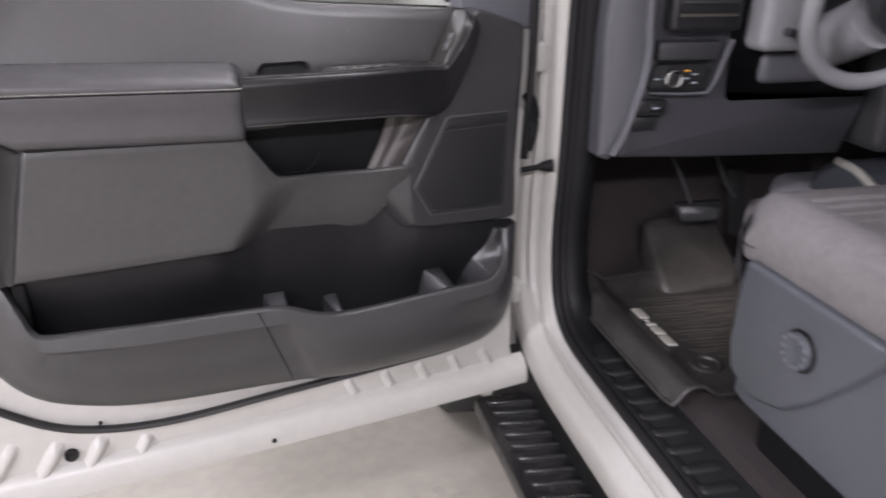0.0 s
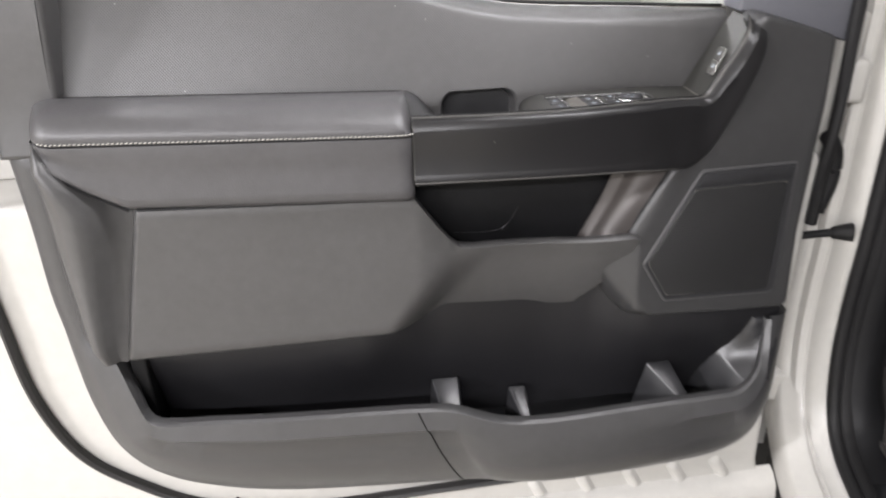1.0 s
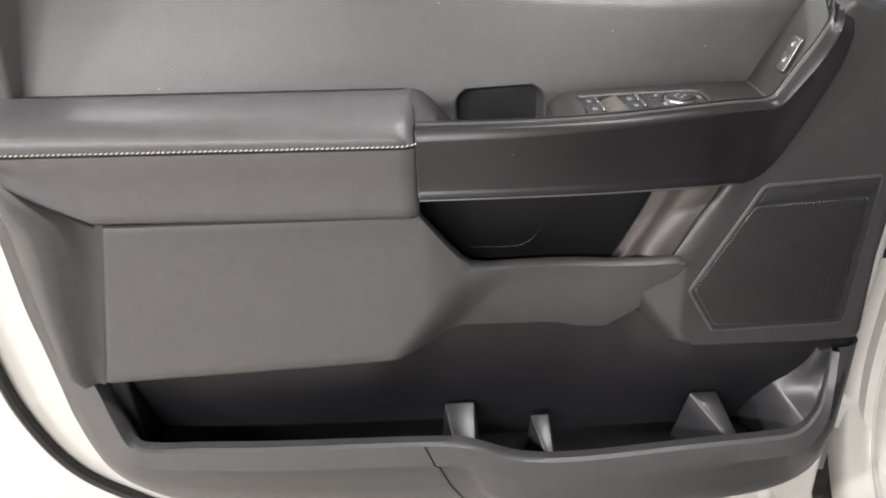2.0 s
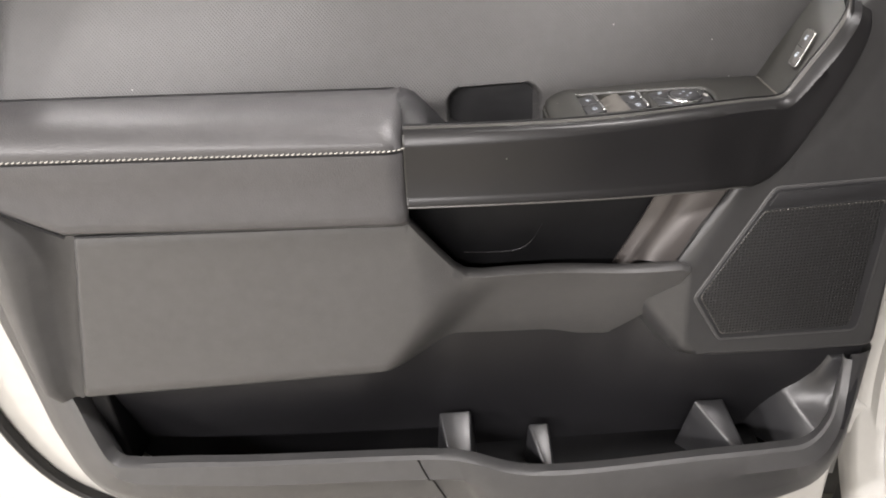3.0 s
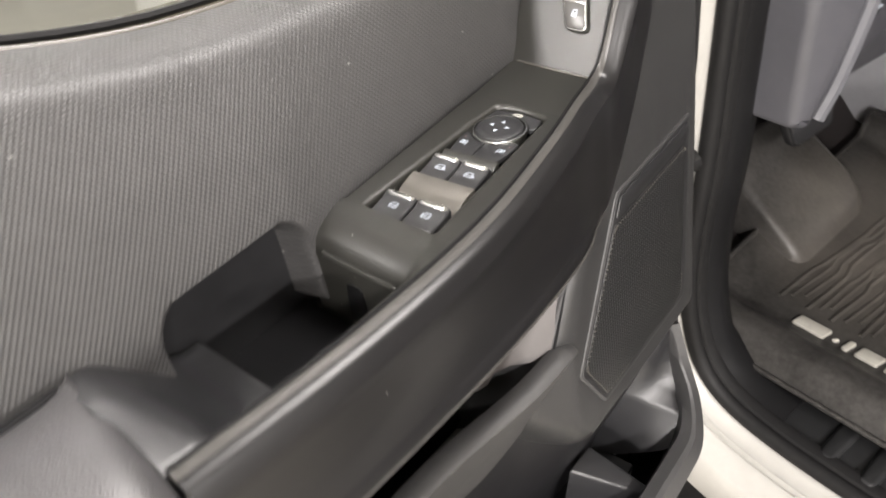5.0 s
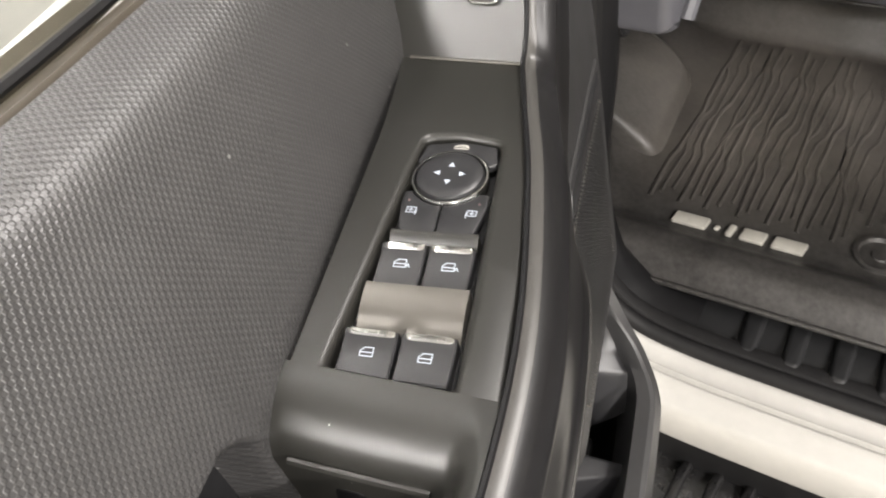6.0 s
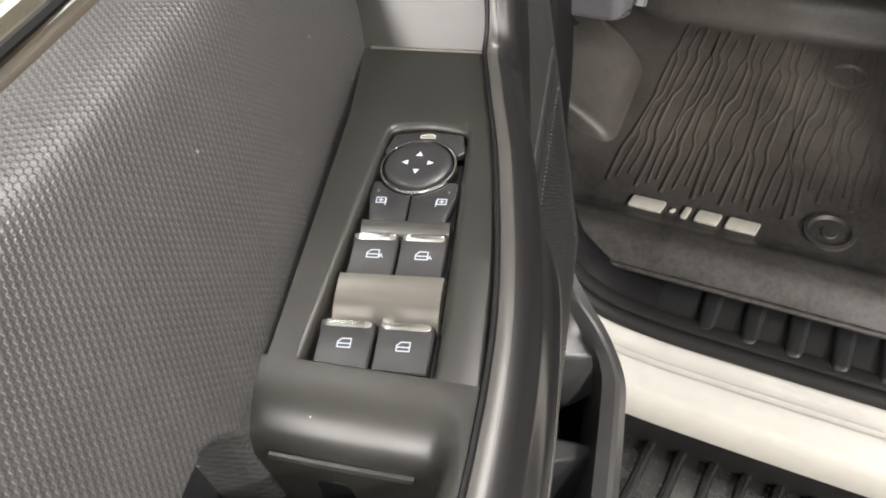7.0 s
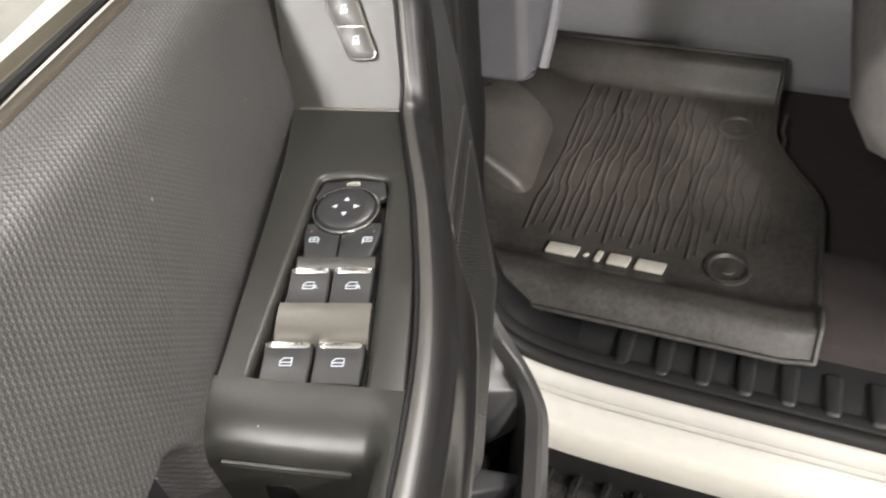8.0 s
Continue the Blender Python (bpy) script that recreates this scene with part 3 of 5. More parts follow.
def arm_panel(door):
    """The flat soft panel under the armrest, with the pocket lip that runs on to the speaker."""
    tops = legs([(-0.343, 1.175), (-0.328, 1.1745), (-0.17, 1.168), (-0.014, 1.1605), (-0.003, 1.1585), (0.007, 1.144), (0.028, 1.1130), (0.046, 1.0880), (0.058, 1.0775), (0.078, 1.0730), (0.110, 1.0720), (0.22, 1.0705), (0.298, 1.0715), (0.309, 1.0665)], 5)
    lows = legs([(-0.392, 0.968), (-0.377, 0.968), (-0.20, 0.964), (-0.07, 0.962), (-0.055, 0.962), (-0.045, 0.962), (-0.025, 0.961), (-0.008, 0.958), (0.006, 0.956), (0.030, 0.953), (0.07, 0.951), (0.15, 0.950), (0.228, 0.952), (0.236, 0.955)], 5)
    rows = []
    for i, (a, b) in enumerate(zip(tops, lows)):
        mid = []
        bow = 0.012 * ease((i - len(tops) + 11) / 10)
        for v in np.linspace(0, 1, 15):
            x, z = a + (b - a) * v
            x += bow * math.sin(math.pi * v)
            fold = ease((x - lerp(z, [(0.95, -0.055), (1.08, 0.035)])) / 0.085)
            y = 0.001 + 0.045 * x + fold * (0.002 + 0.42 * max(0.0, 1.080 - z)) - 0.02 * fold * x
            y += 0.009 * ease(x / 0.06) * (1 - 0.7 * ease((x - 0.1) / 0.2)) * ease((z - 0.96) / 0.1)
            y -= 0.010 * ease((x - 0.15) / 0.12)
            y += 0.020 * max(0.0, 1 - (x - lerp(z, [(0.958, -0.392), (1.175, -0.343)])) / 0.009) ** 2
            mid.append((x, y, z))
        ya, yb = mid[0][1], mid[-1][1]
        row = [(a[0], ya + 0.020, a[1] + 0.000), (a[0], ya + 0.010, a[1] + 0.004), (a[0], ya + 0.003, a[1] + 0.003)] + mid + [(b[0], yb + 0.003, b[1] - 0.004), (b[0], yb + 0.012, b[1] - 0.006), (b[0], yb + 0.05, b[1] - 0.002)]
        rows.append(row)
    rows.append([(x + 0.0015, y + 0.0015, z - 0.0005) for x, y, z in rows[-1]])
    rows.append([(x + 0.0005, y + 0.010, z - 0.0005) for x, y, z in rows[-1]])
    bm = loft(rows)
    part("arm_panel", bm, soft_vinyl, door, "flat dark grey soft vinyl panel with a pocket lip", sharp=50)
    # rolled flank between the panel and the rear band
    rows = []
    for f in np.linspace(0, 1, 12):
        z = 1.262 - 0.302 * f
        xa = lerp(z, [(0.96, -0.426), (1.0, -0.432), (1.12, -0.442), (1.27, -0.447)])
        xb = lerp(z, [(0.96, -0.388), (1.07, -0.368), (1.175, -0.338), (1.262, -0.43)])
        tuck = 0.018 * ease((f - 0.9) / 0.1)
        v = 0.024 * (1 - f) ** 0.8
        tuck += 0.034 * max(0.0, 1 - f * 11)
        rows.append([(xa - 0.004, 0.045, z), (xa - 0.002, 0.020 + tuck, z), (xa + (xb - xa) * 0.05, -0.006 + tuck, z), (xa + (xb - xa) * 0.16, -0.024 + tuck, z), (xa + (xb - xa) * 0.30, -0.033 + tuck, z), (xa + (xb - xa) * 0.42, -0.034 + tuck, z),
                     (xa + (xb - xa) * 0.56, -0.027 + tuck * 0.8 + 0.3 * v, z), (xa + (xb - xa) * 0.70, -0.018 + tuck * 0.6 + 0.7 * v, z), (xa + (xb - xa) * 0.84, -0.012 + tuck * 0.3 + v, z), (xa + (xb - xa) * 0.95, -0.010 + v, z), (xb + 0.004, -0.008 + v + 0.3 * tuck, z), (xb + 0.012, -0.004 + v + 0.3 * tuck, z)])
    part("arm_flank", loft(rows), soft_vinyl, door, "dark grey rolled vinyl flank", sharp=70)


def armrest(door):
    """Padded armrest in two pieces with a light stitched seam."""
    top, front, seam = [], [], []
    for f in list(np.linspace(0, 0.94, 42)) + list(1 - 0.055 * np.linspace(1, 0, 13) ** 1.6):
        x = -0.447 + 0.447 * f
        e = max(0.0, 1 - (x + 0.447) / 0.034)
        push = 0.052 * (1 - math.sqrt(max(0.0, 1 - e * e)))
        r = max(0.0, (x + 0.022) / 0.022)
        push += 0.010 * (1 - math.sqrt(max(0.0, 1 - r * r)))
        roll = 1 - math.sqrt(max(0.0, 1 - r * r))
        drop = 0.010 * (1 - math.sqrt(max(0.0, 1 - e * e)))
        zt = 1.303 - 0.025 * (x + 0.447) / 0.447 - drop
        zs = 1.262 - 0.020 * (x + 0.447) / 0.447 + drop * 0.6
        yr = lerp(x, [(-0.447, 0.045), (0.0, 0.076)])
        zb = lerp(x, [(-0.447, 1.247), (-0.435, 1.240), (-0.39, 1.203), (-0.345, 1.176), (0.0, 1.157)])
        bow = -0.010 + 0.010 * (x + 0.447) / 0.447
        prof = [(yr + 0.006, zt - 0.022), (yr, zt - 0.004), (yr - 0.006, zt), (0.040, zt + 0.000), (0.018, zt - 0.004), (0.002, zt - 0.012), (-0.009, zt - 0.024), (-0.012, zs + 0.006), (-0.0095, zs + 0.001), (-0.004, zs)]
        top.append([(x, min(y + push + bow * (y < 0.04), yr + 0.006), z - 0.014 * roll * max(0.0, min(1.0, (0.07 - y) / 0.06)) * ease((z - zs) / 0.014)) for y, z in prof])
        h = zs - zb
        prof = [(-0.004, zs), (-0.0095, zs - 0.001), (-0.0105, zs - 0.006), (-0.009, zb + h * 0.7), (-0.008, zb + h * 0.45), (-0.012, zb + h * 0.22), (-0.012, zb + h * 0.10), (-0.006, zb + 0.001), (0.012, zb)]
        front.append([(x, min(y + push + bow, yr + 0.006), z) for y, z in prof])
        seam.append((x, -0.0118 + push + bow, zs + 0.004))
    part("arm_pad", loft(top), pad_leather, door, "dark grey leatherette armrest pad", sharp=60)
    part("arm_face", loft(front), pad_leather, door, "dark grey leatherette armrest front", sharp=60)
    joint, under = [], []
    for f in np.linspace(0.03, 0.985, 40):
        x = -0.447 + 0.447 * f
        yr = lerp(x, [(-0.447, 0.045), (0.0, 0.076)])
        joint.append((x, yr + 0.0005, 1.303 - 0.025 * f - 0.0025))
        if x > -0.343:
            under.append((x, 0.0002 + 0.045 * x - 0.001, lerp(x, [(-0.345, 1.1765), (0.0, 1.1575)])))
    part("pad_joint", tube(joint, 0.0022, 6), black_shade_plastic, door, "dark joint behind the armrest pad")
    part("pad_joint", tube(under, 0.0014, 6), black_shade_plastic, door, "dark joint under the armrest")
    flank = []
    for row in front[2:]:
        if row[0][0] < -0.338:
            flank.append((row[0][0], row[7][1] - 0.0012, row[7][2] - 0.0012))
    part("pad_joint", tube(flank, 0.0017, 6), black_shade_plastic, door, "dark joint between armrest and flank")
    # stitches, each a short slanted thread
    path = spline(seam[2:], 24)
    length = 0.0
    stitch = None
    at = 0.0
    for a, b in zip(path, path[1:]):
        d = np.linalg.norm(b - a)
        length += d
        if length >= at:
            at += 0.0051
            if stitch is None:
                me = tube([(-0.0014, 0.0002, -0.0005), (-0.0008, -0.0007, -0.0002), (0.0008, -0.0007, 0.0003), (0.0014, 0.0002, 0.0006)], 0.00066, 6)
                stitch = part("stitch", me, thread, door, "light grey stitch")
                base = stitch.data
            else:
                stitch = new("stitch", base)
                stitch.parent = door
                stitch.matrix_parent_inverse = door.matrix_basis.inverted()
            stitch.location = tuple(b)
    # end of the pad beside the pull cup
    rows = []
    for f in np.linspace(0, 1, 14):
        x = -0.004 + 0.078 * f
        z = 1.276 - 0.056 * ease(f * 1.1)
        back = 0.080 + 0.03 * ease(f * 1.6)
        rows.append([(x, 0.0125, 1.17), (x, 0.0125, min(z, 1.2575) - 0.004), (x, 0.0145, min(z, 1.2575) - 0.001), (x, 0.022, min(z, 1.2585)), (x, 0.05, z + 0.002 * (1 - f)), (x, back, z), (x, back, 1.17)])
    part("arm_end", loft(rows, caps=True, close=True), switch_black, door, "dark moulded end beside the armrest", sharp=70)


STRIP = [((0.0, 0.0, 1.260), (0.0, -0.006, 1.181)), ((0.1, -0.007, 1.260), (0.1, -0.009, 1.180)), ((0.2, -0.005, 1.2597), (0.2, -0.008, 1.178)),
         ((0.29, 0.011, 1.2582), (0.287, 0.001, 1.174)), ((0.350, 0.027, 1.2550), (0.340, 0.016, 1.166)), ((0.374, 0.0335, 1.2526), (0.366, 0.0215, 1.1640)), ((0.390, 0.0380, 1.2520), (0.386, 0.0275, 1.1690)),
         ((0.400, 0.0405, 1.2556), (0.404, 0.0315, 1.1840)), ((0.410, 0.0430, 1.2675), (0.422, 0.0340, 1.212)), ((0.423, 0.0458, 1.2855), (0.440, 0.0370, 1.245)), ((0.441, 0.050, 1.3097), (0.462, 0.0430, 1.288)), ((0.457, 0.061, 1.3310), (0.477, 0.058, 1.317)), ((0.468, 0.086, 1.3440), (0.483, 0.082, 1.338))]


def pull_strip(door):
    tops = spline([a for a, _ in STRIP], 7)
    lows = spline([b for _, b in STRIP], 7)
    rows, gap = [], []
    for i, (t, b) in enumerate(zip(tops, lows)):
        s = i / (len(tops) - 1) * (len(STRIP) - 1)
        up = ease((s - 5.5) / 3.0)
        inn = np.array((-0.004 * up, 0.012 - 0.005 * up, 0.0015 + 0.002 * up))
        k = lerp(s, [(0, 0.16), (1, 0.14), (2, 0.10), (3.5, 0.07), (5, 0.06), (7, 0.10), (9, 0.20), (11, 0.30)])
        g = 1 - ease((s - 3.2) / 1.4)
        q = t + (b - t) * k + np.array((0, -0.0045, 0))
        row = [t + inn + np.array((0, 0.004, -0.012)), t + inn, t + inn * 0.8 + np.array((0, -0.0002, 0.0008)), t + np.array((0, 0.0012, -0.0008)), t + np.array((0, -0.0002, -0.0022)), q + np.array((0, 0.0004, 0.0010)), q + (b - t) * 0.015,
               t * 0.75 + b * 0.25 + np.array((0, -0.0036, 0)), t * 0.5 + b * 0.5 + np.array((0, -0.0030, 0)), t * 0.15 + b * 0.85 + np.array((0, -0.0024, 0)), t * 0.12 + b * 0.88 + np.array((0, -0.0022 - 0.0012 * g, 0)), t * 0.06 + b * 0.94 + np.array((0, -0.0018 - 0.0040 * g, 0)), t * 0.02 + b * 0.98 + np.array((0, -0.0014 - 0.0038 * g, 0)),
               b + np.array((0, -0.0004 - 0.0016 * g, -0.0008 * g)), b + np.array((0, 0.002, -0.0006)), b + np.array((0.0, 0.045, 0.004)), b + np.array((0.0, 0.07, 0.012))]
        rows.append([tuple(p) for p in row])
        gap.append(tuple(t + inn + np.array((0, 0.0012, 0.0004))))
    bm = loft(rows)
    bm.faces.new([v for v in list(bm.verts)[:len(rows[0])]])
    bm.verts.ensure_lookup_table()
    bm.faces.new(list(bm.verts)[-len(rows[0]):])
    part("pull_strip", bm, strip_satin, door, "satin black door pull strip", sharp=42)
    part("strip_rim", thick(loft([[tuple(np.array(p) + np.array((0, -0.0002, 0.0003))) for p in (row[1], row[2], [0.6 * u + 0.4 * v for u, v in zip(row[2], row[3])])] for row in rows]), 0.0002), rim_satin, door, "satin grey upper rim of the pull strip", sharp=60)
    part("strip_gap", tube(gap, 0.0013, 6), black_shade_plastic, door, "thin dark parting line")
    # thin paler bead stands in for the gleam along the lower edge
    part("edge_highlight", tube([tuple(np.array(row[12]) + np.array((0, -0.0003, 0))) for row in rows[:36]], lambda f: 0.0011 * (1 - f ** 6), 6), rim_satin, door, "highlight on the pull strip's lower edge, as a paler bead")
    part("end_edge", tube([tuple(np.array(p) + np.array((-0.0002, 0.0006, 0))) for p in rows[0][4:14]], 0.0012, 6), plate_satin, door)
    # satin support behind the strip's front end
    front = spline([(0.356, 0.036, 1.172), (0.330, 0.033, 1.125), (0.290, 0.024, 1.064)], 6)
    rear = spline([(0.292, 0.062, 1.182), (0.272, 0.064, 1.12), (0.236, 0.066, 1.045)], 6)
    rows = []
    for a, b in zip(front, rear):
        rows.append([tuple(a), tuple(a + (b - a) * 0.12 + np.array((0, 0.007, 0))), tuple(a + (b - a) * 0.3 + np.array((0, 0.013, 0))), tuple(a + (b - a) * 0.5 + np.array((0, 0.012, 0))), tuple(a + (b - a) * 0.68 + np.array((0, 0.004, 0))), tuple(a + (b - a) * 0.82 + np.array((0, 0.002, 0))), tuple(a + (b - a) * 0.94 + np.array((0, 0.006, 0))), tuple(b + np.array((0, 0.004, 0))), tuple(b + np.array((0.004, 0.012, 0)))])
    part("pull_support", thick(loft(rows), 0.004), bracket_satin, door, "satin bronze-grey grab handle support", sharp=60)
    part("support_gap", tube([tuple(p + np.array((0.001, -0.002, 0))) for p in front], 0.0012, 6), black_shade_plastic, door)


def speaker_face(x, z):
    """Depth of the trim round the speaker; its lower rear part rolls back under the armrest panel."""
    roll = max(0.0, lerp(x, [(0.19, 1.09), (0.25, 1.05), (0.29, 1.00), (0.33, 0.955), (0.36, 0.938)]) - z)
    return 0.0086 + 0.055 * (x - 0.35) + 0.10 * (z - 0.967) + 0.12 * max(0.0, z - 1.175) + 0.40 * max(0.0, 0.312 - x) + 12.0 * roll * min(roll, 0.08)


def speaker_side(door):
    outline = rounded([(0.352, 1.160), (0.388, 1.180), (0.412, 1.235), (0.450, 1.320), (0.478, 1.352), (0.528, 1.338), (0.588, 1.318), (0.579, 1.236), (0.5560, 1.05), (0.5545, 0.932), (0.475, 0.934), (0.400, 0.939), (0.356, 0.941), (0.310, 0.940), (0.255, 0.932), (0.190, 0.918),
                       (0.190, 0.985), (0.272, 1.040), (0.300, 1.080)], [0.01, 0.02, 0.02, 0.02, 0.02, 0.03, 0.012, 0.1, 0.2, 0.014, 0.05, 0.05, 0.05, 0.05, 0.05, 0.01, 0.01, 0.03, 0.02], 5)
    part("speaker_trim", slab(outline, speaker_face, 0.05, 0.008, 4, finer=4), speaker_plastic, door, "dark moulded trim round the speaker", sharp=80)
    cover = [(0.353, 0.966), (0.317, 1.027), (0.396, 1.157), (0.541, 1.157), (0.528, 0.959)]
    ring = rounded(cover, [0.010, 0.010, 0.012, 0.006, 0.014], 5)
    part("speaker_bezel", slab(ring, lambda x, z: speaker_face(x, z) - 0.0012, 0.012, 0.0012, 3), trim_plastic, door)
    inner = inset(ring, 0.003)
    part("speaker_groove", slab(inner, lambda x, z: speaker_face(x, z) - 0.0015, 0.003, 0.0004, 1), switch_black, door)
    mesh = rounded([(0.355, 0.976), (0.3245, 1.029), (0.388, 1.131), (0.527, 1.131), (0.514, 0.968)], [0.006, 0.008, 0.008, 0.004, 0.010], 5)
    part("speaker_grille", slab(mesh, lambda x, z: speaker_face(x, z) - 0.0026, 0.004, 0.0010, 2), grille_mesh, door, "black perforated speaker grille", sharp=60)
    part("speaker_cover", slab(rounded([(0.391, 1.1345), (0.402, 1.1510), (0.534, 1.1510), (0.5305, 1.1345)], 0.003, 3), lambda x, z: speaker_face(x, z) - 0.0025, 0.004, 0.0010, 2), switch_black, door)
    # dotted rim of the grille
    rim = inset(mesh, 0.0012)
    bead = None
    for a, b in zip(rim, rim[1:] + rim[:1]):
        k = max(1, int(np.linalg.norm(b - a) / 0.0042))
        for j in range(k):
            q = a + (b - a) * j / k
            if q[1] < 0.975 or (q[0] > 0.515 and q[1] < 1.125):
                continue
            if bead is None:
                bm = bmesh.new()
                bmesh.ops.create_icosphere(bm, subdivisions=1, radius=0.00075)
                bead = part("bead", bm, silver_satin, door)
                base = bead.data
            else:
                bead = new("bead", base)
                bead.parent = door
                bead.matrix_parent_inverse = door.matrix_basis.inverted()
            bead.location = (q[0], speaker_face(*q) - 0.0029, q[1])


def ledge_height(x):
    table = [(-0.60, 1.457), (-0.42, 1.452), (-0.2, 1.440), (-0.05, 1.422), (0.04, 1.392), (0.11, 1.370), (0.18, 1.361), (0.32, 1.353), (0.60, 1.337)]
    return sum(lerp(x + dx, table) for dx in (-0.045, -0.03, -0.015, 0.0, 0.015, 0.03, 0.045)) / 7


def upper_panel(door):
    """Embossed vinyl above the armrest, up to the window ledge, with the mouth of the pull cup cut out."""
    xs = sorted(set([round(v, 4) for v in np.linspace(-0.418, 0.466, 60)] + [round(v, 4) for v in np.linspace(0.036, 0.150, 58)]))
    xs = [a for a, b in zip(xs, xs[1:] + [9]) if b - a > 0.0006]
    rows, sunk, flat = [], [], []

    def dent(x, z):
        """How far the panel rolls into the pull cup: 0 outside, 1 inside."""
        cx, cz, hx, hz, r = 0.0985, 1.19, 0.0495, 0.076, 0.018
        dx, dz = abs(x - cx) - hx + r, abs(z - cz) - hz + r
        d = math.hypot(max(dx, 0), max(dz, 0)) + min(max(dx, dz), 0) - r
        return ease((0.003 - d) / (0.011 if x > cx + 0.03 else 0.008))
    for x in xs:
        yb = lerp(x, [(-0.42, 0.050), (0.0, 0.079), (0.15, 0.087), (0.40, 0.118), (0.466, 0.136)])
        zt = ledge_height(x)
        yt = lerp(x, [(-0.42, 0.150), (0.0, 0.153), (0.466, 0.158)])
        k = max(0.15, min(1.0, (yt - yb - 0.006) / 0.046))
        ridge = yt - 0.022 * k
        prof = [(yb, 1.205), (yb + 0.004, 1.240), (yb + 0.006, 1.262), (yb + 0.006 + 0.45 * max(0.0, ridge - yb - 0.006), (1.262 + zt - 0.022) / 2), (ridge - 0.001, zt - 0.024), (ridge + 0.004 * k, zt - 0.0155), (ridge + 0.008 * k, zt - 0.0112), (yt - 0.010 * k, zt - 0.0085), (yt - 0.004 * k, zt - 0.0055), (yt + 0.003, zt - 0.0025), (yt + 0.012, zt)]
        fine = [(float(p[0]), float(p[1])) for p in spline(prof, 10)]
        ys, zs = [p[0] for p in fine], [p[1] for p in fine]
        low = [(float(np.interp(z, zs, ys)), z) for z in np.linspace(1.205, 1.292, 42)]
        rest = [low[-1]] + [p for p in fine if p[1] > 1.293]
        run = np.cumsum([0] + [math.dist(p, q) for p, q in zip(rest, rest[1:])])
        high = [(float(np.interp(f * run[-1], run, [p[0] for p in rest])), float(np.interp(f * run[-1], run, [p[1] for p in rest]))) for f in np.linspace(0.04, 1, 26)]
        sunk.append([dent(x, z) for _, z in low + high])
        flat.append(low + high)
        rows.append([(x, y + 0.034 * d, z) for (y, z), d in zip(low + high, sunk[-1])])
    bm = bmesh.new()
    uv = bm.loops.layers.uv.new("UVMap")
    grid = [[bm.verts.new(p) for p in row] for row in rows]
    along = [[0.0] for _ in rows]
    for row, a in zip(flat, along):
        for p, q in zip(row, row[1:]):
            a.append(a[-1] + math.dist(p, q))
    for i in range(len(xs) - 1):
        for j in range(len(rows[0]) - 1):
            if min(sunk[i][j], sunk[i + 1][j], sunk[i][j + 1], sunk[i + 1][j + 1]) > 0.96:
                continue
            f = bm.faces.new((grid[i][j], grid[i + 1][j], grid[i + 1][j + 1], grid[i][j + 1]))
            for l, (a, b) in zip(f.loops, ((i, j), (i + 1, j), (i + 1, j + 1), (i, j + 1))):
                l[uv].uv = (xs[a], along[a][b])
    part("upper_panel", bm, woven_vinyl, door, "dark grey upper door panel embossed with small woven nubs", sharp=60)
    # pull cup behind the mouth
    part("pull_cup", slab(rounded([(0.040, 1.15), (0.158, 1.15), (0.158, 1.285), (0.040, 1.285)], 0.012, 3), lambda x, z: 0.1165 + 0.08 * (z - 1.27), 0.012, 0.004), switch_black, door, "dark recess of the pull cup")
    part("pull_cup_floor", block((0.02, 0.012, 1.188), (0.15, 0.125, 1.194), 0.002), black_shade_plastic, door)
    # satin top that runs from the switch plate along the front of the cup, rolled over into it
    rx, ry, cx, cy = 0.0325, 0.0088, 0.10, 0.75

    def inner_edge(x):
        return lerp(x, [(0.0, 0.0235), (0.05, 0.0190), (0.1, 0.0163), (0.15, 0.0167), (0.2, 0.0188)])
    rings = []
    for d in [None] + list(np.linspace(1.0, 0.0, 11)) + [-0.02]:
        square, d = d is None, 1.0 if d is None else d
        path = [(u, d) for u in np.linspace(-4.3, -cx, 30)[:-1]]
        path += [(-cx + (cx + d) * math.sin(a), -cy + (cy + d) * math.cos(a)) for a in np.linspace(0, math.pi / 2, 15)]
        path += [(d, v) for v in np.linspace(-cy, -9.2, 8)[1:]]
        ring = []
        for n, (u, v) in enumerate(path):
            if square and u > -cx and v > -cy:
                grow = min(1.1 / (u + cx), 1.75 / (v + cy))
                u, v = -cx + (u + cx) * grow, -cy + (v + cy) * grow
            turn = ease((n - 26) / 18)
            x = 0.1515 + u * rx
            y = inner_edge(x) - v * ry
            fall = (0.0070 + 0.0115 * turn) * (1 - math.sqrt(max(0.0, 1 - (1 - max(0.0, d)) ** 2)))
            if d < 0:
                fall = 0.07
            ring.append((x, y, lerp(x, [(0.0, 1.2572), (0.15, 1.2572), (0.1838, 1.2565)]) - fall))
        rings.append(ring)
    part("pull_cup_rim", loft(rings), plate_satin, door, "satin rolled rim of the pull cup", sharp=60)
    # rear upright piece beside the panel
    outline = rounded([(-0.4925, 1.2315), (-0.438, 1.2315), (-0.414, 1.30), (-0.404, 1.46), (-0.520, 1.46)], [0.004, 0.004, 0.03, 0.01, 0.01], 4)
    part("rear_trim", slab(outline, lambda x, z: 0.032 + 0.010 * ease((z - 1.235) / 0.05) + 0.08 * max(0.0, z - 1.38), 0.06, 0.006, 4, finer=3), soft_vinyl, door, "dark grey rear door trim", sharp=60)
    # window ledge: inner sealing lip, channel and glass
    rows, lips = [], []
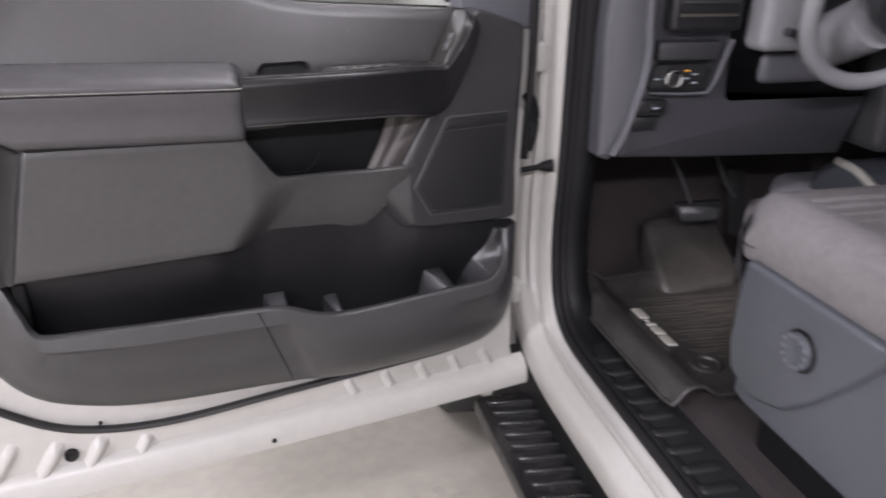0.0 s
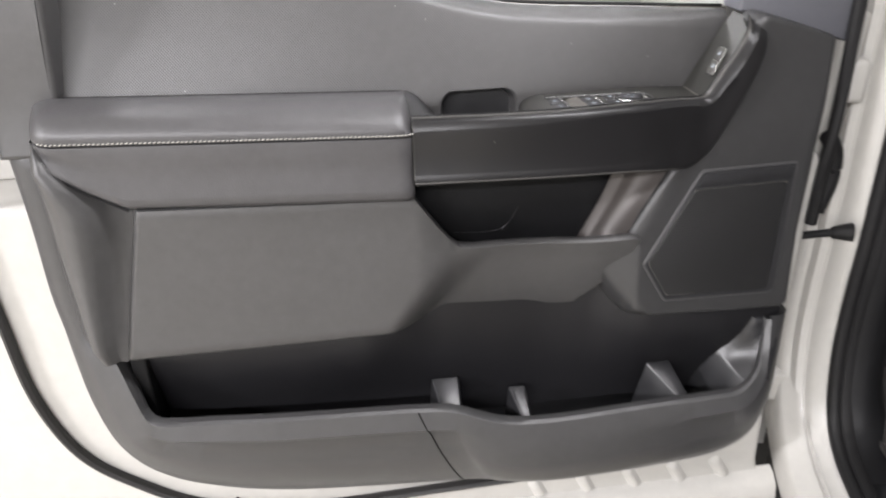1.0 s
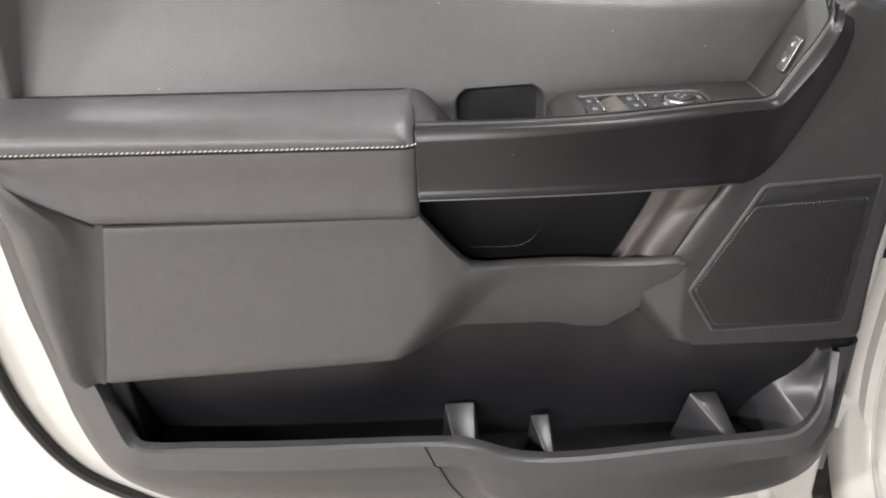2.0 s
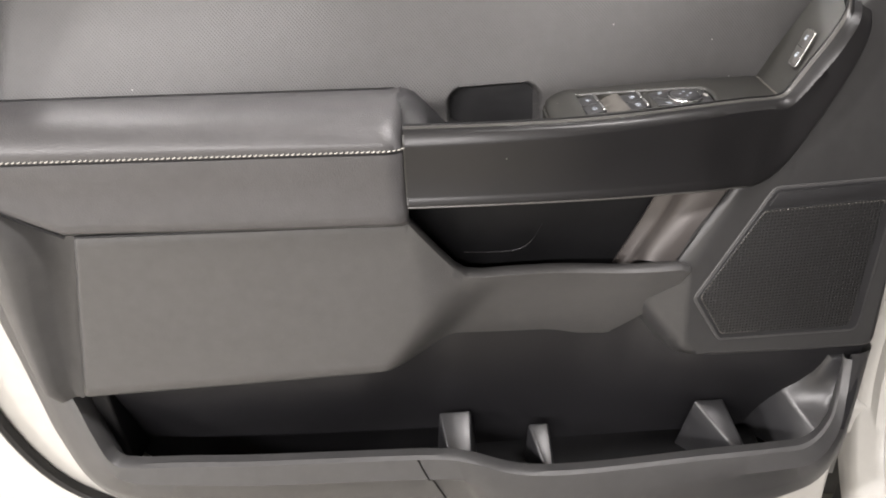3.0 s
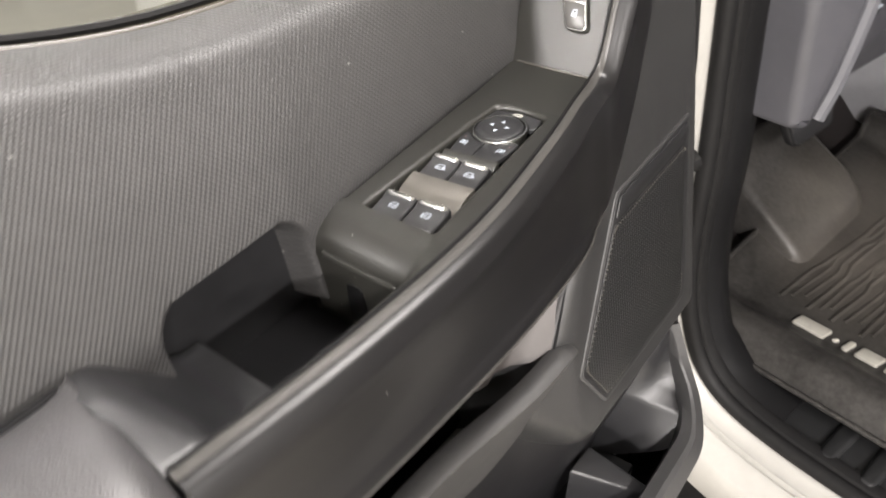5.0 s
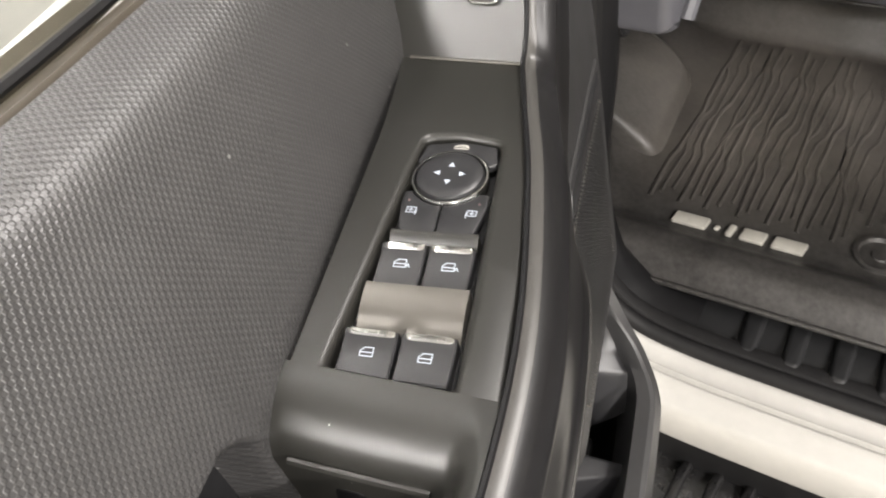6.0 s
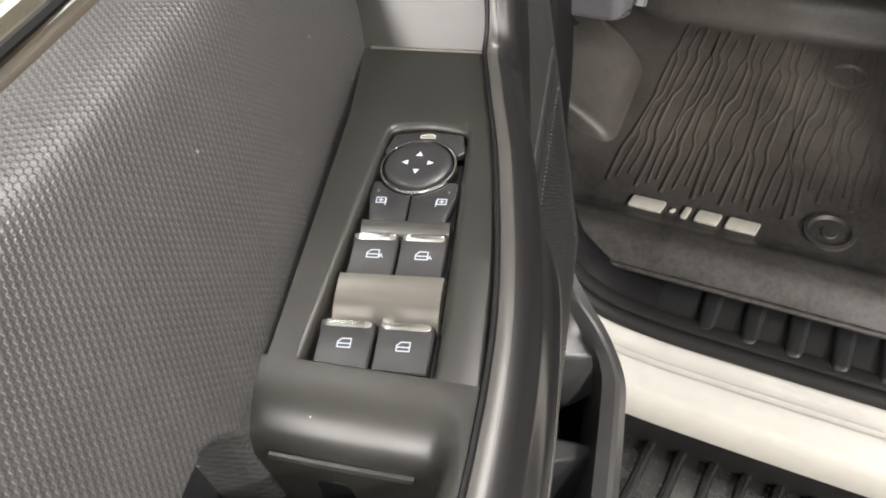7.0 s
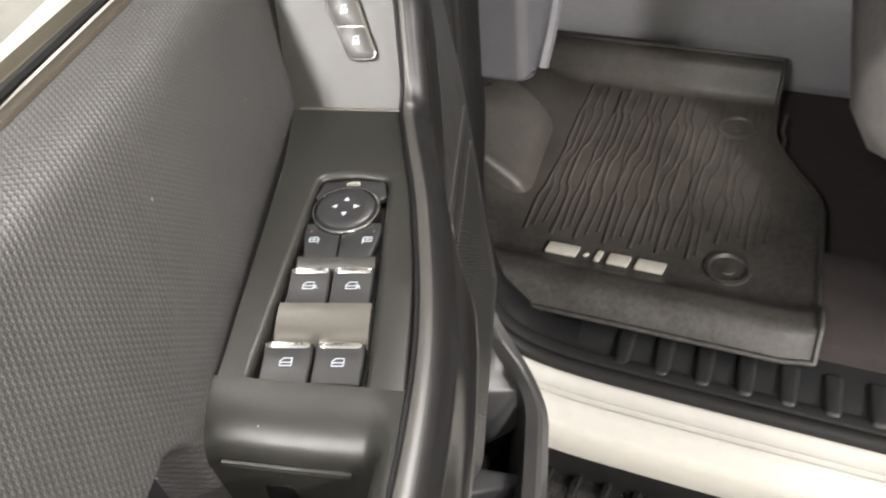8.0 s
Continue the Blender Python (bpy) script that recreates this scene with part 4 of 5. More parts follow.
    for x in np.linspace(-0.50, 0.47, 40):
        zt = ledge_height(x)
        yt = lerp(x, [(-0.42, 0.150), (0.0, 0.153), (0.466, 0.158)]) + 0.012
        rows.append([(x, yt - 0.002, zt - 0.03), (x, yt, zt - 0.002), (x, yt + 0.003, zt + 0.001), (x, yt + 0.012, zt - 0.001), (x, yt + 0.014, zt - 0.02), (x, yt + 0.028, zt - 0.022), (x, yt + 0.030, zt - 0.004), (x, yt + 0.040, zt - 0.002), (x, yt + 0.046, zt - 0.012), (x, yt + 0.046, zt - 0.08)])
        lips.append((x, yt + 0.016, zt + 0.001))
    part("window_ledge", loft(rows), belt_trim, door, "dark bronze-black window sealing ledge", sharp=50)
    part("sealing_lip", tube(lips, 0.0025, 6), rubber, door)
    pane = slab([(-0.48, 1.33), (0.47, 1.33), (0.47, 1.36), (0.36, 1.80), (-0.46, 1.84)], 0.196, 0.004, 0.0005, 1)
    glass = part("window_pane", pane, window_glass, door, "clear side window pane")
    glass.visible_shadow = False
    # window frame
    for path in (((-0.50, 0.19, 1.40), (-0.47, 0.20, 1.85), (0.33, 0.20, 1.81), (0.42, 0.195, 1.60), (0.49, 0.19, 1.36)),):
        part("window_frame", tube(spline(path, 8), 0.024, 10, 1.0, up=(0, 1, 0)), rubber, door, "black window frame")
    # mirror sail at the hinge end
    sail = rounded([(0.470, 1.346), (0.512, 1.336), (0.560, 1.328), (0.626, 1.300), (0.628, 1.42), (0.50, 1.62), (0.466, 1.60)], [0.004, 0.01, 0.02, 0.004, 0.01, 0.01, 0.01], 4)
    part("mirror_sail", slab(sail, lambda x, z: 0.128 - 0.03 * (x > 0.55) * ease((x - 0.55) / 0.07), 0.05, 0.005, 3), dash_grey, door, "grey mirror corner cover")


PLATE = [(0.1515, 1.188), (0.1515, 1.238), (0.1530, 1.2435), (0.158, 1.2490), (0.166, 1.2530), (0.175, 1.2555), (0.1838, 1.2565), (0.24, 1.2563), (0.30, 1.2555), (0.3310, 1.2543), (0.36, 1.252), (0.396, 1.2485)]


def plate_span(x):
    front = lerp(x, [(0.14, 0.003), (0.194, 0.0095), (0.237, 0.0145), (0.296, 0.024), (0.386, 0.0405), (0.396, 0.0445), (0.42, 0.0495), (0.441, 0.0555), (0.45, 0.064), (0.47, 0.10)])
    rear = lerp(x, [(0.14, 0.084), (0.168, 0.088), (0.282, 0.099), (0.341, 0.106), (0.396, 0.119), (0.47, 0.138)])
    return front, rear


def switch_plate(door):
    def hole(x):
        return 0.0262 + (x - 0.187) * 0.129, 0.0808 + (x - 0.184) * 0.028
    rows = []
    for x, z in PLATE:
        a, b = plate_span(x)
        r = 0.012 if x < 0.16 else 0.003
        lo, hi = hole(x)
        row = [(x + r * 0.4, a, z - r), (x + r * 0.1, a + r * 0.3, z - r * 0.25), (x, a + r, z)] + [(x, a + r + (lo - a - r) * k / 3, z) for k in (1, 2)]
        row += [(x, lo, z)] + [(x, lo + (hi - lo) * k / 3, z) for k in (1, 2)] + [(x, hi, z), (x, (hi + b) / 2, z), (x, b, z), (x, b + 0.004, z)]
        rows.append(row)
    bm = bmesh.new()
    grid = [[bm.verts.new(p) for p in row] for row in rows]
    for i in range(6, len(rows) - 1):
        for k in range(len(rows[0]) - 1):
            if not (i < 9 and 2 <= k < 10):
                bm.faces.new((grid[i][k], grid[i][k + 1], grid[i + 1][k + 1], grid[i + 1][k]))

    def top(x):
        return lerp(x, PLATE[1:])
    # rounded opening of the switch tray
    x0, x1 = 0.1845, 0.3262
    mouth = rounded([(x0, hole(x0)[0]), (0.25, hole(0.25)[0]), (x1 - 0.002, hole(x1)[0]), (x1 + 0.0015, (hole(x1)[0] + hole(x1)[1]) / 2), (x1 - 0.002, hole(x1)[1]), (0.25, hole(0.25)[1]), (x0, hole(x0)[1])], [0.0035, 0.02, 0.007, 0.05, 0.007, 0.02, 0.0035], 6)
    border = [rows[i][2][:2] for i in (6, 7, 8, 9)] + [rows[9][10][:2]] + [rows[i][10][:2] for i in (8, 7, 6)]
    mid = np.array((0.255, 0.057))

    def cast(poly, a):
        d = np.array((math.cos(a), math.sin(a)))
        best = 0.0
        for p, q in zip(poly, poly[1:] + poly[:1]):
            p, e = np.array(p) - mid, np.array(q) - np.array(p)
            det = d[0] * -e[1] + d[1] * e[0]
            if abs(det) < 1e-12:
                continue
            t = (p[0] * -e[1] + p[1] * e[0]) / det
            u = (d[0] * p[1] - d[1] * p[0]) / det
            if t > 0 and -1e-6 <= u <= 1 + 1e-6:
                best = max(best, t)
        return mid + d * best
    angles = sorted(math.atan2(p[1] - mid[1], p[0] - mid[0]) for p in [tuple(q) for q in mouth] + [tuple(q) for q in border])
    outer = [cast(border, a) for a in angles]
    levels = [(-0.0034, 0.0), (-0.0024, 0.0), (-0.0012, -0.00025), (0.0, -0.0009), (0.0008, -0.0018), (0.0012, -0.0030), (0.0016, -0.009)]
    rolled = [[(*p, top(p[0])) for p in outer]]
    for inward, dz in levels:
        poly = [tuple(q) for q in inset(mouth, inward)] if inward else [tuple(q) for q in mouth]
        rolled.append([(*p, top(p[0]) + dz) for p in (cast(poly, a) for a in angles)])
    loft(rolled, close=True, bm=bm)
    bmesh.ops.remove_doubles(bm, verts=bm.verts, dist=0.00001)
    part("switch_plate", bm, plate_satin, door, "satin dark olive-grey switch plate", sharp=50)
    part("plate_lip", tube([(0.1518, 0.028, 1.2395), (0.1513, 0.05, 1.2403), (0.1513, 0.084, 1.2410)], 0.0015, 6), plate_satin, door, "thin bright edge")
    part("latch_slot", slab(rounded([(0.053, 1.196), (0.071, 1.196), (0.069, 1.226), (0.056, 1.227)], 0.004, 3), 0.1508, 0.004, 0.0008, axes="yz"), black_shade_plastic, door, "dark slot in the pull cup")
    # raised plate with the lock switch
    n = Vector((0.07, 0.0, 0.0965)).normalized()
    rows = []
    for f in np.linspace(0, 1, 9):
        x, z = 0.396 + 0.071 * f, 1.2485 + 0.0965 * f
        a, b = plate_span(x)
        if f > 0.8:
            a += 0.05 * (f - 0.8) ** 2 * 10
        rows.append([(x + 0.003, a - 0.001, z - 0.006), (x, a, z)] + [(x, a + (b - a) * k / 5, z) for k in range(1, 6)] + [(x, b + 0.006, z)])
    part("lock_plate", loft(rows), plate_satin, door, "satin grey lock switch plate", sharp=50)
    part("crease", tube([(0.3958, 0.044, 1.2492), (0.3958, 0.118, 1.2492)], 0.0009, 6), silver_satin, door)


def bank_frame():
    """Space of the switch bank: x to the hinge, y across, z out of the plate."""
    return Matrix.Translation((0.186, 0.0535, 1.2508)) @ Matrix.Rotation(math.atan2(0.011, 0.139), 4, "Z") @ Matrix.Rotation(radians(0.35), 4, "Y")


def glyph(points, z=0.0, h=0.0002):
    return slab(points, z + h, -h, h * 0.2, 1, axes="xy")


def strokes(bars, at, z, half):
    """A symbol drawn in short flat bars, as one mesh."""
    bm = bmesh.new()
    for a, b in bars:
        a, b = np.array(a) + at, np.array(b) + at
        d = (b - a) / np.linalg.norm(b - a) * half
        e = np.array((-d[1], d[0]))
        other = glyph([a - e - d, b - e + d, b + e + d, a + e - d], z)
        me = bpy.data.meshes.new("bit")
        other.to_mesh(me)
        other.free()
        bm.from_mesh(me)
        bpy.data.meshes.remove(me)
    return bm


def window_switch(door, x, y, w, auto):
    """One rocker: sloped cap, bright finger lip and white window symbol. x along the bank, y across."""
    turn = bank_frame() @ Matrix.Translation((x, y, 0))
    l = 0.0100
    rows = []
    prof = [(-l, -0.004), (-l, 0.0020), (-l + 0.0008, 0.0028), (-l * 0.3, 0.0034), (l * 0.55, 0.0050), (l * 0.80, 0.0062), (l * 0.96, 0.0066), (l, 0.0060), (l + 0.0004, -0.004)]
    for k in (-1, -0.94, 0.94, 1):
        low = 0.0008 if abs(k) == 1 else 0
        rows.append([(px, k * w, pz - low) for px, pz in prof])
    cap = part("window_switch", loft(rows, caps=True), switch_black, door, "black window rocker switch with a white window symbol", turn, 30)
    rows = []
    for k, s in ((-0.90, 0.35), (-0.78, 0.9), (-0.6, 1), (0.6, 1), (0.78, 0.9), (0.90, 0.35)):
        rows.append([(l * 0.86 - 0.0014 * s, k * w, 0.0061), (l * 0.86 - 0.0006 * s, k * w, 0.0061 + 0.0009 * s), (l * 0.90 + 0.0006 * s, k * w, 0.0065 + 0.0009 * s), (l * 0.96 + 0.0012 * s, k * w, 0.0058)])
    part("bright_lip", loft(rows), chrome, cap, "bright chromed finger lip", turn, 30)
    tilt = turn @ Matrix.Translation((0.0010, 0, 0.00388)) @ Matrix.Rotation(-math.atan2(0.0016, 0.0085), 4, "Y")
    # outline of a car window, drawn with thin bars; up is towards the hinge
    corners = [(-0.0018, 0.0026), (0.0004, 0.0026), (0.0019, 0.0010), (0.0019, -0.0026), (-0.0018, -0.0026)]
    bars = list(zip(corners, corners[1:] + corners[:1])) + [((-0.0002, 0.0026), (-0.0002, -0.0026))]
    part("symbol", strokes(bars, (0, 0), 0.00015, 0.00021), symbol_white, cap, "white window symbol", tilt)
    if auto:
        cu = bpy.data.curves.new("letter", "FONT")
        cu.body, cu.size, cu.extrude = "A", 0.0030, 0.0001
        tmp = new("letter", cu)
        bpy.context.view_layer.update()
        me = bpy.data.meshes.new_from_object(tmp)
        bpy.data.objects.remove(tmp)
        bm = bmesh.new()
        bm.from_mesh(me)
        part("letter", bm, symbol_white, cap, "white letter A", tilt @ Matrix.Translation((-0.0018, -0.0026, 0.0003)) @ Matrix.Rotation(radians(-90), 4, "Z"))


def mirror_switch(door):
    turn = bank_frame()
    cx, cy = 0.1112, 0.0008

    def keycap(points, zt, label, edge=0.0009):
        return part("mirror_button", slab(rounded(points, 0.0022, 4), zt, -0.0035, edge, 3, axes="xy"), switch_black, door, label, turn, 40)
    # two mirror choosers, behind a round cut, and the lock-out key ahead
    def arc(r, a0, a1, n=10):
        return [(cx + r * math.cos(radians(a0 + (a1 - a0) * k / n)), cy + r * math.sin(radians(a0 + (a1 - a0) * k / n))) for k in range(n + 1)]
    r = 0.0187
    left = arc(r, 181.5, 238)[::-1]
    right = arc(r, 122, 178.5)
    keys = []
    keys.append(keycap([(0.0738, 0.0003)] + [(cx - r, cy + 0.0004)] + right[::-1][1:] + [(0.1010, 0.0200), (0.0920, 0.0200), (0.0768, 0.0174), (0.0748, 0.0110)], 0.0042, "black mirror chooser button"))
    keys.append(keycap([(0.0738, -0.0003), (0.0748, -0.0110), (0.0768, -0.0174), (0.0920, -0.0200), (0.1010, -0.0200)] + left[:-1] + [(cx - r, cy - 0.0004)], 0.0042, "black mirror chooser button"))
    top = arc(r, -62, 62)
    keys.append(keycap(top + [(0.1225, 0.0198), (0.1350, 0.0172), (0.1378, 0.0), (0.1350, -0.0172), (0.1225, -0.0198)], 0.0036, "black window lock button"))
    bm = bmesh.new()
    n = 48
    prof = [(0.0183, -0.004), (0.0183, 0.0044), (0.0179, 0.0052), (0.0172, 0.0053), (0.0167, 0.0046), (0.0166, 0.0)]
    rings = [[(cx + q * math.cos(2 * math.pi * k / n), cy + q * math.sin(2 * math.pi * k / n), z) for k in range(n)] for q, z in prof]
    loft(rings, close=True, bm=bm)
    part("knob_ring", bm, chrome, door, "bright chrome ring round the knob", turn, 50)
    knob = part("mirror_knob", disc((cx, cy, 0), 0.0163, 0.0070, 0.0028, 48, 0.0003), switch_black, door, "round black mirror control knob", turn, 40)
    for a in range(4):
        d = Vector((math.cos(math.pi / 2 * a), math.sin(math.pi / 2 * a), 0))
        s = Vector((-d.y, d.x, 0))
        c = Vector((cx, cy, 0)) + d * 0.0058
        tri = [(c + d * 0.0018)[:2], (c - d * 0.0012 + s * 0.0015)[:2], (c - d * 0.0012 - s * 0.0015)[:2]]
        part("arrow", glyph(tri, 0.0069), symbol_white, knob, "white arrow", turn)

    def mark(key, x, y, z, flip):
        bars = [((-0.0016, -0.0021), (-0.0016, 0.0021)), ((0.0016, -0.0021), (0.0016, 0.0021)), ((-0.0016, -0.0021), (0.0016, -0.0021)), ((-0.0016, 0.0021), (0.0016, 0.0021)),
                ((-0.0009, 0), (0.0009, 0)), ((0, -0.0010), (0, 0.0010)), ((-0.0030, -0.0024 * flip), (0.0004, -0.0024 * flip))]
        part("symbol", strokes(bars, (x, y), z, 0.00019), symbol_white, key, "white mirror symbol", turn)
    mark(keys[0], 0.0886, 0.0140, 0.0042, 1)
    mark(keys[1], 0.0886, -0.0140, 0.0042, -1)
    for key, y in ((keys[0], 0.0165), (keys[1], -0.0165)):
        part("pilot_mark", glyph([(0.0946 + 0.0008 * math.cos(k * math.pi / 4), y + 0.0005 * math.sin(k * math.pi / 4)) for k in range(8)], 0.0042), symbol_red, key, "small dull red pilot mark", turn)
    cab_side = [((-0.0013, 0.0036), (-0.0013, -0.0034)), ((-0.0013, -0.0034), (0.0002, -0.0034)), ((0.0002, -0.0034), (0.0013, -0.0020)), ((0.0013, -0.0020), (0.0013, 0.0012)), ((0.0013, 0.0012), (0.0002, 0.0036)), ((0.0002, 0.0036), (-0.0013, 0.0036)), ((0.0002, 0.0030), (0.0002, -0.0030))]
    part("symbol", strokes(cab_side, (0.1337, 0.0), 0.0036, 0.00017), letter_silver, keys[2], "pale window symbol", turn)


def switch_bank(door):
    turn = bank_frame()
    part("switch_tray", slab([(-0.004, 0.030), (-0.004, -0.030), (0.142, -0.0235), (0.142, 0.0235)], -0.0032, -0.004, 0.0003, 1, axes="xy"), black_shade_plastic, door, "dark sunken switch tray", turn)
    for x, y, w, auto in ((0.0092, 0.0118, 0.0111, False), (0.0092, -0.0118, 0.0111, False), (0.0555, 0.0106, 0.0100, True), (0.0555, -0.0106, 0.0100, True)):
        window_switch(door, x, y, w, auto)
    # satin ramps ahead of each pair
    for x0, x1, w, mat in ((0.0225, 0.0450, 0.0228, silver_satin), (0.0670, 0.0760, 0.0205, plate_satin)):
        rows = []
        for f in np.linspace(0, 1, 13):
            x = x0 + (x1 - x0) * f
            z = 0.0002 + 0.0042 * ease(f * 1.05)
            well = 0.0034 * max(0.0, 1 - f * 2.6)
            rows.append([(x, -w, -0.004), (x, -w + 0.0006, z - well)] + [(x, -w + 2 * w * k / 16, z - well * (1 - math.exp(-((k - 8) * 0.9) ** 2))) for k in range(1, 16)] + [(x, w - 0.0006, z - well), (x, w, -0.004)])
        part("finger_ramp", loft(rows), mat, door, "satin finger ramp", turn, 40)
    mirror_switch(door)


def lock_switch(door):
    u = Vector((0.0, -1.0, 0.0))
    v = Vector((0.0707, 0.0, 0.0965)).normalized()
    nrm = u.cross(v)
    if nrm.x > 0:
        nrm = -nrm
    m = Matrix(((u.x, v.x, nrm.x, 0.4245), (u.y, v.y, nrm.y, 0.0843), (u.z, v.z, nrm.z, 1.2905), (0, 0, 0, 1)))
    shape = rounded([(-0.0010, -0.0205), (0.0182, -0.0205), (0.0025, 0.0200), (-0.0198, 0.0200)], 0.0055, 5)
    bezel = part("lock_bezel", slab(shape, 0.0026, -0.003, 0.0010, 3, axes="xy"), chrome, door, "chrome rim of the lock switch", m)
    inner = inset(shape, 0.0013)
    for lo, hi in ((-0.05, -0.0004), (0.0004, 0.05)):
        pts = []
        for a, b in zip(inner, inner[1:] + inner[:1]):
            if lo <= a[1] <= hi:
                pts.append(tuple(a))
            for cut in (lo, hi):
                if (a[1] - cut) * (b[1] - cut) < 0:
                    t = (cut - a[1]) / (b[1] - a[1])
                    pts.append(tuple(a + (b - a) * t))
        key = part("lock_button", slab(pts, 0.0031, -0.003, 0.0005, 2, axes="xy"), rim_satin, door, "dark grey lock button with a padlock symbol", m)
        cy = -0.0085 if lo < -0.01 else 0.0100
        c = np.array((0.0086 - 0.427 * (cy + 0.0205), cy))
        bars = [((-0.0011, 0.0004), (-0.0011, 0.0018)), ((-0.0011, 0.0018), (0.0010, 0.0021)), ((0.0010, 0.0021), (0.0010, 0.0004 if lo < -0.01 else 0.0014))]
        bars += [((-0.0013, z), (0.0013, z)) for z in (-0.0015, -0.0010, -0.0005, 0.0)]
        part("symbol", strokes([(1.35 * np.array(a), 1.35 * np.array(b)) for a, b in bars], c, 0.0031, 0.00034), symbol_white, key, "white padlock symbol", m)


door = thing("truck_door", (0.62, 0.12, 0.49), "open white truck door with dark grey moulded inner trim", "car door")
door_shell(door)
lower_trim(door)
bin_insides(door)
arm_panel(door)
armrest(door)
pull_strip(door)
speaker_side(door)
upper_panel(door)
switch_plate(door)
switch_bank(door)
lock_switch(door)


# ---- the truck's cab, beside the door ----
# cab space: x inboard, y to the truck's nose, z up, from the sill beside the hinge
CAB = Matrix.Translation((0.68, 0.0, 0.0)) @ Matrix.Rotation(math.atan2(-0.204, 0.979), 4, "Z")


def cab_part(name, bm, mat, parent, label="", sharp=40):
    return part(name, bm, mat, parent, label, CAB, sharp)


def yz_curve(points, n=6):
    return [(float(p[0]), float(p[1])) for p in spline(points, n)]


OPENING = [(-1.30, 0.600), (-0.75, 0.606), (-0.45, 0.610), (-0.20, 0.612), (-0.06, 0.618), (0.02, 0.640), (0.068, 0.690), (0.095, 0.780), (0.100, 0.880), (0.094, 1.00), (0.093, 1.20), (0.092, 1.36), (0.085, 1.62)]


def body_frame(truck):
    """White sill and hinge pillar round the opening, its rubber seal and the dark edge trim."""
    curve = yz_curve(OPENING)
    rows, seal, lip = [], [], []
    for i, (y, z) in enumerate(curve):
        a, b = curve[max(0, i - 1)], curve[min(len(curve) - 1, i + 1)]
        d = np.array((b[0] - a[0], b[1] - a[1]))
        d = d / np.linalg.norm(d)
        nrm = np.array((d[1], -d[0]))          # away from the opening
        up = ease((z - 0.62) / 0.15)
        w1, w2, w3 = 0.012 + 0.008 * up, 0.026 + 0.020 * up, 0.050 + 0.015 * up
        def at(x, off):
            return (x, y + nrm[0] * off, z + nrm[1] * off)
        rows.append([at(0.050, 0.004), at(0.006, 0.000), at(-0.002, 0.003), at(-0.014, 0.010), at(-0.020, w1 - 0.003 * (1 - up)), at(-0.0225, w1 + 0.005), at(-0.0255, w1 + 0.005), at(-0.028, w1 + 0.001), at(-0.040, w1 + 0.005), at(-0.044, w2 - 0.003), at(-0.055, w2 + 0.001), at(-0.060, w2 + 0.008), at(-0.062, w3), at(-0.064, w3 + 0.04 + 0.03 * up), at(-0.045, w3 + 0.07 + 0.05 * up)])
        seal.append(at(0.014, -0.007))
        lip.append(at(0.031, -0.014))
    cab_part("door_frame", thick(loft(rows), 0.003), white_paint, truck, "white painted sill and hinge pillar", 55)
    cab_part("door_seal", tube(seal, 0.0115, 10, 1.0, up=(1, 0, 0)), rubber, truck, "black rubber door seal")
    cab_part("seal_lip", tube(lip, 0.0085, 8, 1.4, up=(1, 0, 0)), rubber, truck, "black rubber lip")
    # inner hinge pillar trim
    rows = []
    for i, (y, z) in enumerate(curve):
        if y < -0.06 and z < 0.7:
            continue
        a, b = curve[i - 1], curve[min(len(curve) - 1, i + 1)]
        d = np.array((b[0] - a[0], b[1] - a[1]))
        d = d / np.linalg.norm(d)
        up = ease((z - 0.62) / 0.12)

        def to(x, off):
            return (x, y - d[1] * off, z + d[0] * off)
        rows.append([to(0.030, 0.014 + 0.004 * up), to(0.050, 0.020 + 0.010 * up), to(0.075, 0.022 + 0.004 * up), to(0.10, 0.018 - 0.028 * up), (0.12, y + 0.10 * up, z + 0.016 * (1 - up)), (0.135, y + 0.35 * up, z + 0.010 * (1 - up))])
    cab_part("kick_panel", thick(loft(rows), 0.003), black_shade_plastic, truck, "dark moulded kick panel", 60)


def scuff_plate(truck):
    rows = []
    for y in np.linspace(-1.2, -0.015, 20):
        rows.append([(0.012, y, 0.606), (0.018, y, 0.621), (0.026, y, 0.625), (0.060, y, 0.629), (0.102, y, 0.632), (0.118, y, 0.630), (0.128, y, 0.600)])
    plate = cab_part("scuff_plate", loft(rows), scuff_black, truck, "black ribbed plastic sill plate", 50)
    first = None
    for n in range(18):
        y = -0.128 - 0.0545 * n
        shape = rounded([(0.026, y - 0.011), (0.096, y - 0.014), (0.096, y + 0.014), (0.026, y + 0.011)], 0.009, 4)
        if first is None:
            base_y = y
            first = part("rib", slab(shape, 0.6365, -0.012, 0.0065, 3, axes="xy"), scuff_black, plate, "", CAB)
        else:
            rib = new("rib", first.data)
            rib.parent = plate
            rib.location = (CAB.to_3x3() @ Vector((0, y - base_y, 0)))


